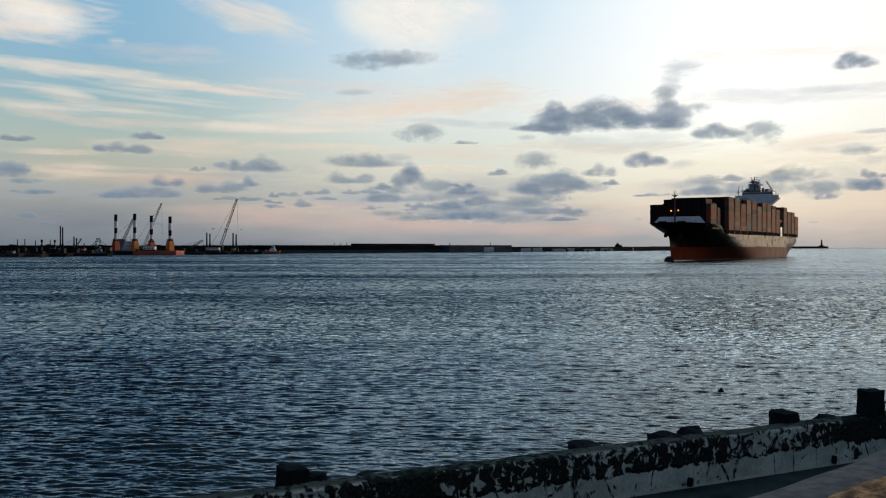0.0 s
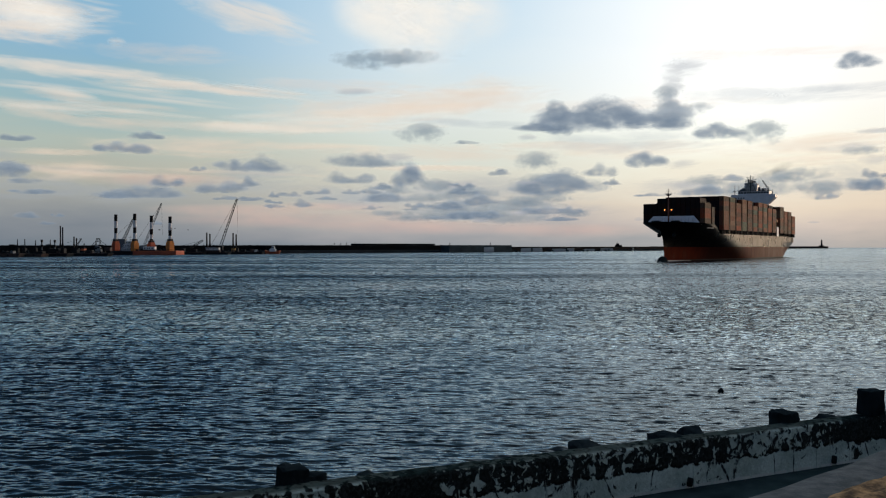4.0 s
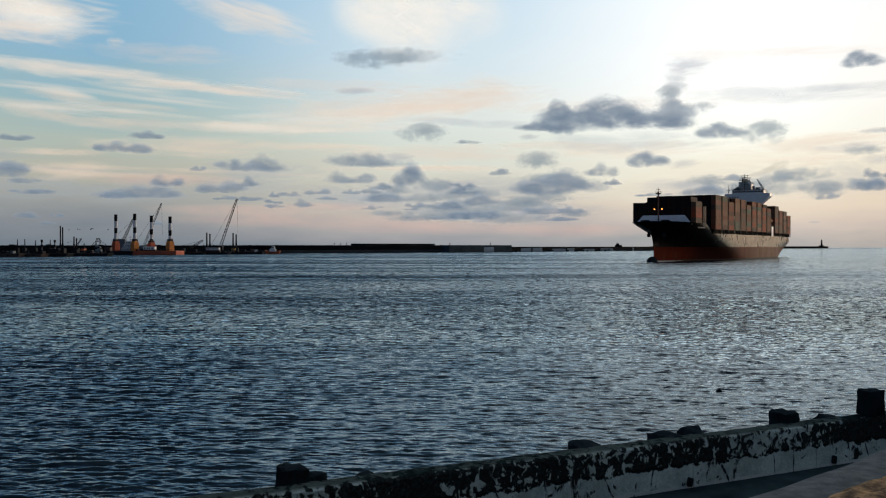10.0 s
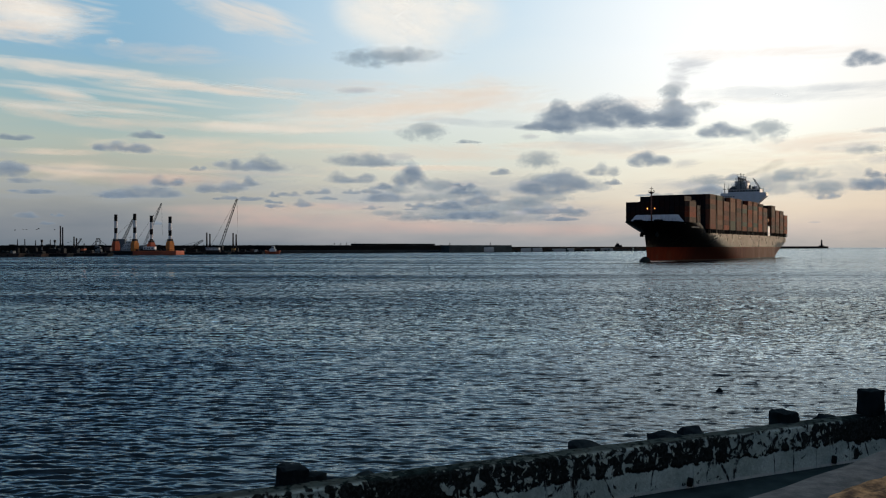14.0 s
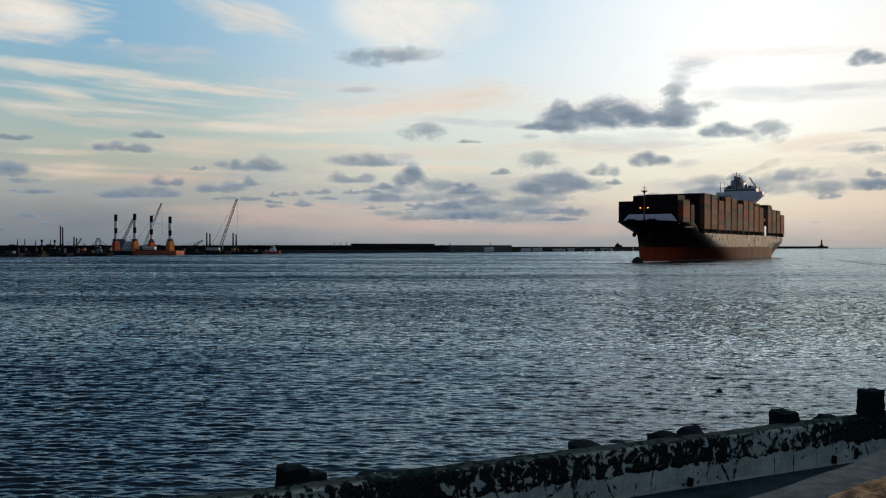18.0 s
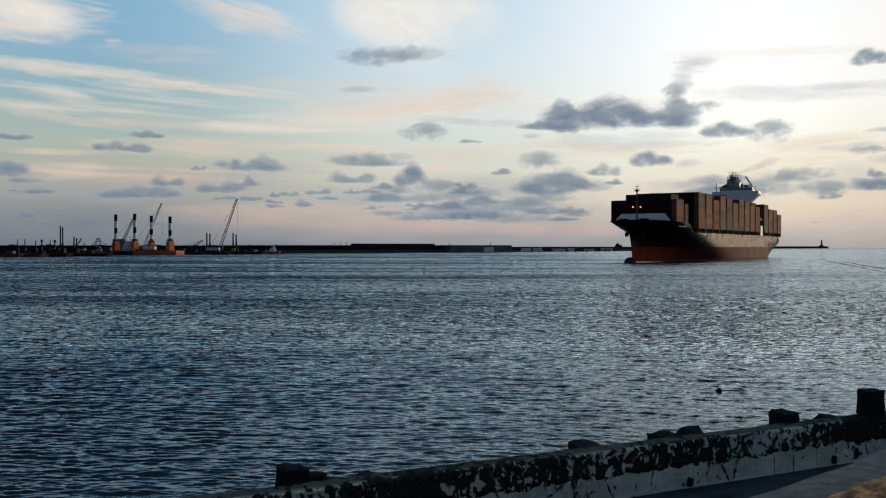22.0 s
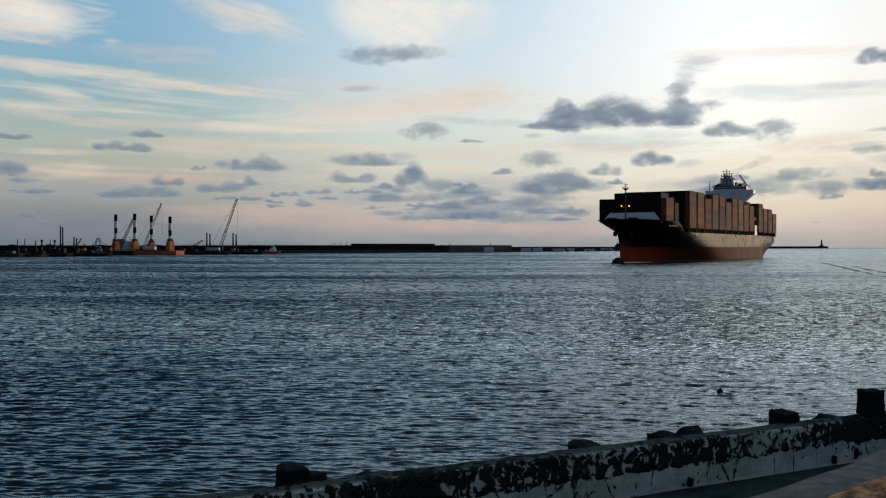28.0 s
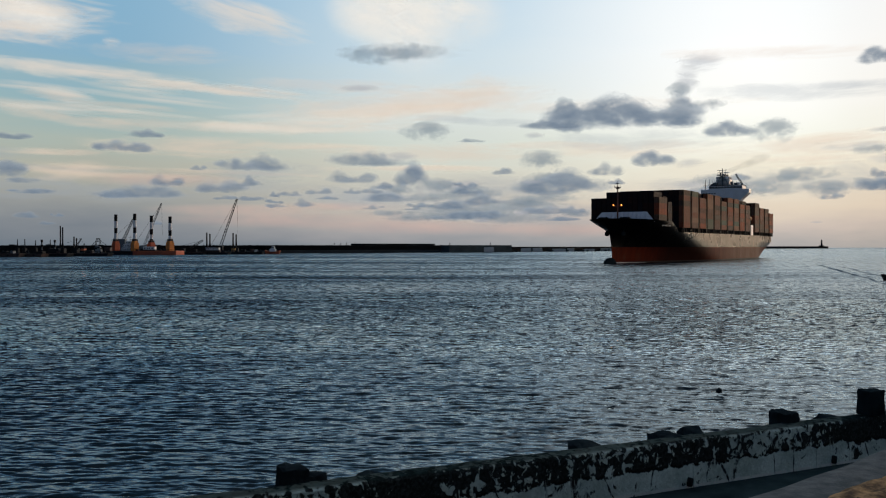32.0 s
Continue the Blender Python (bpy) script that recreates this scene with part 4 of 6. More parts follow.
def build_containers(ship):
    # shade is in the dark mesh's colour, sun in the lit meshes of the outer row
    dark = container_mesh(M_BOX_SHADE)
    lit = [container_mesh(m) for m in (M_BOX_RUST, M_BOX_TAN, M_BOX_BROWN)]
    order = (0, 0, 1, 0, 1, 2, 1, 0, 1, 0, 2, 2, 0, 2, 0)
    bm_in = bmesh.new()
    count = 0
    random.seed(5)
    for b, (s0, z0, outer, inner) in enumerate(BAYS):
        for r in range(ROWS):
            y = (r - (ROWS - 1) / 2) * CW
            edge = r in (0, ROWS - 1)
            tiers = outer if edge else inner
            if b == 0:
                tiers = 4 if r >= ROWS - 3 or r == 0 else 5
                if 3 <= r <= 7 or r == 0:
                    tiers = 5 if r else 4
            for k in range(tiers):
                z = z0 + k * CH
                seen = b == 0 or r == 0 or (k == tiers - 1 and r < 4)
                if seen and count < 290:
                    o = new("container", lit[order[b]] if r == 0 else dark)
                    o.parent = ship
                    o.matrix_basis = Matrix.Translation((s0 + random.uniform(-0.06, 0.06), y, z))
                    count += 1
                else:
                    box(bm_in, s0, s0 + CL, y - 1.2, y + 1.2, z + 0.02, z + CH - 0.03)
    ob = part("stacked_containers", bm_in, M_BOX_SHADE, ship, "stacked brown and rust-red freight containers")
    tagged(ob, kind="stuff")
    # a shorter bay of twenty-foot boxes behind the foremost one
    bm = bmesh.new()
    box(bm, 0, 6.06, -1.2, 1.2, 0.05, CH - 0.05)
    for x in (0, 5.9):
        for y in (-1.22, 1.06):
            box(bm, x, x + 0.16, y, y + 0.16, 0, CH - 0.01)
    first = None
    for r in range(ROWS):
        for k in range(4 if r in (0, ROWS - 1) else 5):
            at = Matrix.Translation((29.6, (r - 6) * CW, 17.6 + k * CH))
            if first is None:
                first = part("short_container", bm, M_BOX_SHADE, ship, at=at)
            else:
                again(first, "short_container", at)
    # hatch coamings and lashing bridges under and between the stacks
    for b, (s0, z0, outer, inner) in enumerate(BAYS):
        base = sheer(s0 + 6) - 1.2 if b == 0 else 13.9
        part("hatch_coaming", boxed(s0 + 0.3, s0 + CL - 0.3, -13.6, 13.6, base, z0 - 0.02), M_SHORE, ship)
        if b > 0:
            # a dark sheet added under the stack stands for the shaded gap
            part("under_stack_shade", boxed(s0 - 0.4, s0 + CL + 0.4, -15.2, -15.05, 14.0, z0 - 0.05), M_SHORE, ship)
            post = None
            for j in range(4):
                x = s0 + 0.2 + j * (CL - 0.7) / 3
                at = Matrix.Translation((x, -HALF + 0.35, 13.95))
                if post is None:
                    post = part("stack_post", boxed(-0.16, 0.16, -0.2, 0.2, 0, z0 - 13.97, bevel=0.04), M_SHORE, ship, at=at)
                else:
                    again(post, "stack_post", at)
        if 0 < b < 12:
            bm = bmesh.new()
            x = s0 + CL + 0.35
            for i in range(14):
                y = -HALF + 0.2 + i * (2 * HALF - 0.4) / 13
                box(bm, x, x + 0.5, y - 0.12, y + 0.12, 13.9, 24.5)
            for z in (19.0, 21.6, 24.2):
                box(bm, x - 0.02, x + 1.2, -HALF, HALF, z, z + 0.2)
            bridge = part("lashing_bridge", bm, M_STEEL, ship)
            # near-black plates added between the outermost stacks stand for the gaps' shade
            for y in (-HALF + 0.6, HALF - 0.6):
                part("gap_shade_plate", boxed(x - 0.1, x + 1.6, y - 0.2, y + 0.2, 13.9, z0 + outer * CH - 1.2), M_SHORE, bridge)


def build_tower(ship):
    tower = empty("deckhouse", pose(196.6, 0, 0))
    tower.parent = ship
    zb = 40.2
    part("accommodation_block", boxed(0, 12, -9.2, 13.0, 13.9, zb, bevel=0.15), M_WHITE, tower)
    # each row of cabin windows on the fore and the port side
    win = None
    for lv in range(9):
        z = 17 + lv * 2.7
        for i in range(10):
            at = Matrix.Translation((-0.03, -8.2 + i * 2.2, z))
            if win is None:
                win = part("cabin_window", boxed(-0.03, 0.05, -0.4, 0.4, 0, 0.8), M_GLASS, tower, at=at)
            else:
                again(win, "cabin_window", at)
    # bridge deck with wings out to the ship's side, and sloping struts below
    bm = bmesh.new()
    pr = [(-HALF + 0.9, zb + 0.4), (-HALF + 0.9, zb + 2.6), (HALF - 2.0, zb + 2.6), (HALF - 2.0, zb + 0.4), (9.0, zb - 4.6), (-9.0, zb - 5.2)]
    a = [bm.verts.new((-0.8, y, z)) for y, z in pr]
    b = [bm.verts.new((6.0, y, z)) for y, z in pr]
    bm.faces.new(a)
    bm.faces.new(b[::-1])
    for i in range(6):
        bm.faces.new((a[i], b[i], b[(i + 1) % 6], a[(i + 1) % 6]))
    bmesh.ops.recalc_face_normals(bm, faces=bm.faces)
    part("bridge_deck", bm, M_WHITE, tower)
    part("wheelhouse", boxed(0.4, 9.5, -11, 9.5, zb + 2.6, zb + 5.0, bevel=0.15), M_WHITE, tower)
    pane = None
    for i in range(11):
        at = Matrix.Translation((0.36, -10 + i * 1.85, zb + 3.3))
        if pane is None:
            pane = part("bridge_window", boxed(-0.03, 0.05, -0.75, 0.75, 0, 1.15), M_GLASS, tower, at=at)
        else:
            again(pane, "bridge_window", at)
    part("wheelhouse_roof", boxed(0, 9.9, -11.4, 9.9, zb + 5.0, zb + 5.25, bevel=0.05), M_STEEL, tower)
    for ys in ((-HALF + 1.0, -11.4), (HALF - 2.1, 9.9)):
        bm = bmesh.new()
        for i in range(4):
            y = ys[0] + (ys[1] - ys[0]) * i / 3
            rod(bm, (-0.7, y, zb + 2.5), (-0.7, y, zb + 3.7), 0.05, sides=4)
        rod(bm, (-0.7, ys[0], zb + 3.7), (-0.7, ys[1], zb + 3.7), 0.05, sides=4)
        part("wing_rail", bm, M_WHITE, tower)
    fun = part("funnel", boxed(4.5, 12, -2.2, 6.2, zb + 2, zb + 9.6, bevel=0.4), M_WHITE, tower, "white funnel casing with dark pipes on top")
    part("funnel_band", boxed(4.44, 12.06, -2.26, 6.26, zb + 9.6, zb + 10.9, bevel=0.3), M_LEGWHITE, fun, "dull white band round the funnel top")
    for y in (-2.4, -0.8, 0.9, 2.3):
        part("exhaust_pipe", rod(bmesh.new(), (8 + y * 0.4, y + 2, zb + 10.6), (8 + y * 0.4, y + 2, zb + 13.0 + 0.3 * y), 0.62, 0.5, 10), M_STEEL, fun)
    for lv, (w, z) in enumerate(((5.2, 5.9), (4.8, 7.6))):
        bm = bmesh.new()
        box(bm, 3.6, 4.4, 2.0 - w, 2.0 + w, zb + z, zb + z + 0.14)
        for q in range(9):
            yy = 2.0 - w + q * w / 4
            rod(bm, (3.65, yy, zb + z), (3.65, yy, zb + z + 1.0), 0.06, sides=4)
        rod(bm, (3.65, 2.0 - w, zb + z + 1.0), (3.65, 2.0 + w, zb + z + 1.0), 0.06, sides=4)
        part("funnel_gallery", bm, M_WHITE, fun, "white railed gallery")
    bm = bmesh.new()
    c = 1.6
    rod(bm, (2.5, c, zb + 5), (2.5, c, zb + 15.9), 0.45, 0.22, 8)
    rod(bm, (2.5, c + 3.7, zb + 5), (2.5, c + 0.7, zb + 12.4), 0.16, sides=5)
    rod(bm, (2.5, c - 3.7, zb + 5), (2.5, c - 0.5, zb + 12.4), 0.16, sides=5)
    box(bm, 1.6, 3.4, c - 3.3, c + 3.3, zb + 11.4, zb + 11.65)
    box(bm, 1.8, 3.2, c - 2.1, c + 2.3, zb + 13.4, zb + 13.6)
    box(bm, 1.9, 2.2, c - 2.9, c + 2.9, zb + 14.6, zb + 14.85)
    for q in range(7):
        rod(bm, (1.65, c - 3.2 + q * 1.07, zb + 11.6), (1.65, c - 3.2 + q * 1.07, zb + 12.6), 0.07, sides=4)
    rod(bm, (1.65, c - 3.2, zb + 12.6), (1.65, c + 3.2, zb + 12.6), 0.06, sides=4)
    for y, h_ in ((-3.0, 13.6), (3.1, 13.2), (-1.7, 15.4), (1.9, 15.1)):
        rod(bm, (2.5, c + y, zb + 11.5), (2.5, c + y, zb + h_), 0.1, sides=4)
    # platforms, domes and lockers crowd round the mast's foot
    for y, z, w in ((c, 8.6, 2.6), (c, 10.4, 2.0)):
        box(bm, 1.2, 3.8, y - w, y + w, zb + z, zb + z + 0.25)
        for q in range(5):
            yy = y - w + q * w / 2
            rod(bm, (1.3, yy, zb + z), (1.3, yy, zb + z + 1.1), 0.07, sides=4)
    for y, hgt_, w in ((-6.5, 1.6, 0.9), (-4.2, 2.4, 0.7), (6.4, 2.0, 1.0), (8.0, 1.2, 0.8)):
        box(bm, 2.0, 3.6, y - w, y + w, zb + 5.2, zb + 5.2 + hgt_)
    part("radar_mast", bm, M_GREYBLUE, tower, "grey radar mast with yards")
    bm = bmesh.new()
    bmesh.ops.create_uvsphere(bm, u_segments=12, v_segments=8, radius=1.0, matrix=Matrix.Translation((2.6, c - 2.3, zb + 9.9)))
    part("radome", bm, M_WHITE, tower, smooth=True)
    bm = bmesh.new()
    bmesh.ops.create_uvsphere(bm, u_segments=12, v_segments=8, radius=0.8, matrix=Matrix.Translation((3.0, -8.2, zb + 6.3)))
    part("radome", bm, M_WHITE, tower, smooth=True)
    bm = bmesh.new()
    rod(bm, (3.5, 12.4, zb + 2.6), (3.5, 12.4, zb + 9.2), 0.28, 0.12, 6)
    box(bm, 3.2, 3.8, 11.2, 13.6, zb + 5.2, zb + 5.5)
    part("wing_mast", bm, M_STEEL, tower)
    bm = bmesh.new()
    rod(bm, (3.5, -12.6, zb + 2.6), (3.5, -12.6, zb + 6.4), 0.18, 0.1, 6)
    part("wing_mast", bm, M_STEEL, tower)
    bm = bmesh.new()
    rod(bm, (9, -9.0, zb + 3), (9, -9.0, zb + 6.5), 0.5, sides=8)
    lattice(bm, (9, -9.0, zb + 6.3), (9, -5.0, zb + 12.6), 0.8, 0.5, 5, 0.14)
    part("stores_crane", bm, M_GREYBLUE, tower, "small grey deck crane with raised jib")
    # rail and whip aerials on the wheelhouse roof
    bm = bmesh.new()
    for q in range(15):
        yy = -11.2 + q * 1.5
        rod(bm, (0.1, yy, zb + 5.2), (0.1, yy, zb + 6.2), 0.06, sides=4)
    for z in (5.7, 6.2):
        rod(bm, (0.1, -11.2, zb + z), (0.1, 9.8, zb + z), 0.05, sides=4)
    part("roof_rail", bm, M_GREYBLUE, tower, "grey roof railing")
    for yy, h_ in ((-10.6, 8.6), (-7.4, 7.8), (7.2, 8.4), (9.2, 9.4)):
        part("whip_aerial", rod(bmesh.new(), (1.0, yy, zb + 5.2), (1.0, yy, zb + h_), 0.09, 0.05, 5), M_STEEL, tower)
    bm = bmesh.new()
    box(bm, 1.3, 1.6, c - 4.6, c - 1.4, zb + 12.9, zb + 13.3, 0.05)
    part("radar_scanner", bm, M_WHITE, tower, "white radar scanner bar")
    for i in range(5):
        part("wing_window", boxed(-0.86, -0.74, 5.0 + i * 1.7, 5.9 + i * 1.7, zb - 0.2, zb + 0.6), M_GLASS, tower)
    # stair house and gangway between the stacks, seen from the ship's side
    part("stair_house", boxed(2.0, 7.6, -HALF + 0.1, -13.05, 13.95, 20.6, bevel=0.3), M_WHITE, tower)
    bm = bmesh.new()
    bmesh.ops.create_uvsphere(bm, u_segments=14, v_segments=8, radius=1)
    bmesh.ops.scale(bm, vec=(2.6, 1.3, 1.2), verts=bm.verts)
    bmesh.ops.translate(bm, vec=(5, -14.6, 24.6), verts=bm.verts)
    part("lifeboat", bm, M_ORANGE, tower, "orange enclosed lifeboat", smooth=True)


def build_forecastle(ship):
    fc = empty("forecastle", pose(0, 0, 0))
    fc.parent = ship
    # breakwater: a white steel screen, raked and cut off at the sides
    bm = bmesh.new()
    y0, y1, z0, z1 = 14.7, 10.6, 18.4, 23.1
    front = [bm.verts.new(v) for v in ((14.3, -y0, z0), (14.3, y0, z0), (15.3, y1, z1), (15.3, -y1, z1))]
    rear = [bm.verts.new(v) for v in ((14.6, -y0, z0), (14.6, y0, z0), (15.6, y1, z1), (15.6, -y1, z1))]
    bm.faces.new(front[::-1])
    bm.faces.new(rear)
    for i in range(4):
        bm.faces.new((front[i], front[(i + 1) % 4], rear[(i + 1) % 4], rear[i]))
    bmesh.ops.recalc_face_normals(bm, faces=bm.faces)
    part("breakwater", bm, M_WHITE, fc, "white raked steel breakwater")
    rib = None
    for i in range(11):
        y = -10 + i * 2.0
        bm = bmesh.new()
        if rib is None:
            v = [bm.verts.new(p) for p in ((12.6, -0.08, 18.4), (14.3, -0.08, 18.4), (15.2, -0.08, 22.8), (12.6, 0.08, 18.4), (14.3, 0.08, 18.4), (15.2, 0.08, 22.8))]
            for f in ((0, 1, 2), (3, 5, 4), (0, 3, 4, 1), (1, 4, 5, 2), (2, 5, 3, 0)):
                bm.faces.new([v[j] for j in f])
            rib = part("breakwater_rib", bm, M_WHITE, fc, at=pose(0, y, 0))
        else:
            bm.free()
            again(rib, "breakwater_rib", pose(0, y, 0))
    mast = part("foremast", rod(bmesh.new(), (7, 0, 18.4), (7, 0, 34.2), 0.42, 0.3, 8), M_MASTRED, fc, "rust-red foremast with two lit lamps")
    bm = rod(bmesh.new(), (7, 0, 34), (7, 0, 36.6), 0.14, 0.08, 6)
    box(bm, 6.8, 7.2, -0.9, 0.9, 35.4, 35.6)
    part("topmast", bm, M_STEEL, mast)
    bm = bmesh.new()
    bmesh.ops.create_cone(bm, cap_ends=True, segments=12, radius1=0.5, radius2=1.5, depth=0.7, matrix=Matrix.Translation((7, 0, 33.4)))
    for i in range(12):
        a = i * math.pi / 6
        rod(bm, (7 + 1.45 * math.cos(a), 1.45 * math.sin(a), 33.7), (7 + 1.45 * math.cos(a), 1.45 * math.sin(a), 34.7), 0.05, sides=3)
    part("lookout_platform", bm, M_STEEL, mast)
    part("crosstree", boxed(6.85, 7.15, -2.1, 2.1, 25.3, 25.6, bevel=0.05), M_MASTRED, mast)
    for y in (-1.85, 1.85):
        bm = bmesh.new()
        bmesh.ops.create_icosphere(bm, subdivisions=2, radius=0.27, matrix=Matrix.Translation((6.6, y, 25.9)))
        part("lamp", bm, M_LAMP, mast, "glowing orange mast lamp", smooth=True)
    for y in (-5, 5):
        bm = rod(bmesh.new(), (0, -1.6, 1.2), (0, 1.6, 1.2), 0.9, sides=14)
        box(bm, -1.2, 1.2, -2.0, -1.6, 0, 1.9)
        box(bm, -1.2, 1.2, 1.6, 2.0, 0, 1.9)
        part("anchor_windlass", bm, M_STEEL, fc, at=pose(2.5, y, 18.4))


def build_ship():
    ship = empty("container_ship", pose(74.2, 407.6, 0, 0, 0, 90 - PSI), "loaded container ship with grey and red hull", "ship")
    build_hull(ship)
    build_forecastle(ship)
    build_tower(ship)
    build_containers(ship)
    return ship


ship = build_ship()

# ---- far side of the harbour ----


def straight(name, a, b, width, z0, z1, mat, label, cat, kind="", bevel=0.3, back=0.0):
    """A straight wall or bank from a to b (x, y), seen from the water, width metres thick away from the camera."""
    a, b = Vector((*a, 0)), Vector((*b, 0))
    d = (b - a)
    ang = math.degrees(math.atan2(d.y, d.x))
    bm = boxed(0, d.length, 0, width, z0, z1, bevel=bevel)
    ob = part(name, bm, mat, at=Matrix.Translation(a) @ pose(0, 0, 0, 0, 0, ang))
    return tagged(ob, label, cat, kind=kind)


def gx(px, d):
    return (px - 784) / F * d


def gz(py, d):
    return EYE - (py - 436) / F * d


# banks and moles: sight line and distance of both ends, crest heights
SHORE = [("land_bank", -260, 700, 500, 990, 60, 8.3, M_SHORE, "dark low reclaimed bank across the harbour"),
         ("land_bank", 470, 960, 905, 1210, 50, 8.6, M_SHORE, "dark rubble breakwater across the harbour"),
         ("land_bank", 880, 1200, 1195, 1660, 30, 6.8, M_SHORE, "thin dark mole with pale concrete panels"),
         ("land_bank", 1170, 2600, 1466, 3150, 40, 7.0, M_SHORE, "far dark mole that carries a lighthouse")]


def build_shore():
    for name, x0, d0, x1, d1, w, top, mat, label in SHORE:
        straight(name, (gx(x0, d0), d0), (gx(x1, d1), d1), w, -3, top, mat, label, "breakwater", "structure")


build_shore()


def build_rubble(x0, d0, x1, d1, top, n, seed, label):
    """Tipped rock along a bank's foot and uneven crest, one heap of many stones."""
    rs = random.Random(seed)
    a, b = Vector((gx(x0, d0), d0, 0)), Vector((gx(x1, d1), d1, 0))
    bm = bmesh.new()
    for i in range(n):
        t = rs.random()
        p = a.lerp(b, t)
        crest = i % 3 == 0
        r = rs.uniform(0.3, 0.6) if crest else rs.uniform(0.7, 1.9)
        z = top + rs.uniform(-0.25, 0.05) if crest else rs.uniform(0.0, 2.4)
        y = rs.uniform(0.6, 6) if crest else -rs.uniform(0.1, 1.6) + 0.5 * z
        made = bmesh.ops.create_icosphere(bm, subdivisions=1, radius=1)
        for v in made["verts"]:
            k = 1 + 0.5 * noise.noise(v.co * 1.3 + Vector((i * 3.1, seed, 0)))
            v.co = Vector((p.x + v.co.x * r * 1.3 * k, p.y + y + v.co.y * r * k, z + v.co.z * r * 0.75 * k))
    ob = part("rubble", bm, M_SHOREMID)
    tagged(ob, label, "rocks", kind="stuff")


build_rubble(320, 905, 640, 1060, 8.6, 330, 1, "dark tipped rocks along the breakwater foot")
build_rubble(640, 1060, 900, 1190, 8.7, 300, 2, "dark tipped rocks along the breakwater foot")
build_rubble(905, 1195, 1190, 1640, 6.7, 260, 3, "dark tipped rocks along the thin mole")
build_rubble(0, 787, 320, 905, 8.2, 200, 4, "dark tipped rocks along the reclaimed bank")


def build_lighthouse():
    d = 3120
    x = gx(1454, d)
    lh = empty("lighthouse", pose(x, d, 6.98), "slim dark lighthouse tower on the mole", "lighthouse")
    bm = rod(bmesh.new(), (0, 0, 0), (0, 0, 17), 3.2, 2.4, 12)
    part("tower", bm, M_SHORE, lh)
    bm = rod(bmesh.new(), (0, 0, 17), (0, 0, 18), 3.6, 3.6, 12)
    part("gallery", bm, M_SHORE, lh)
    bm = rod(bmesh.new(), (0, 0, 18), (0, 0, 21), 1.8, 1.8, 10)
    part("lantern", bm, M_GLASS, lh)
    bm = rod(bmesh.new(), (0, 0, 21), (0, 0, 23), 2.2, 0.2, 10)
    part("cap", bm, M_SHORE, lh)
    part("footing", boxed(-7, 7, -5, 5, 0, 3.2, bevel=0.3), M_SHORE, lh)


build_lighthouse()

# jack-up barge with four banded legs


def banded_leg(parent, x, y, z0, z1, r):
    """A jack-up leg in black and white bands."""
    zz = z1
    i = 0
    while zz > z0 + 0.5:
        lo = max(zz - (5.8, 6.2, 4.9, 6.4, 5, 6, 5, 6)[i], z0)
        part("leg_band", rod(bmesh.new(), (x, y, lo), (x, y, zz), r, r, 14), M_STEEL if i % 2 == 0 else M_LEGWHITE, parent, smooth=False)
        zz = lo
        i += 1


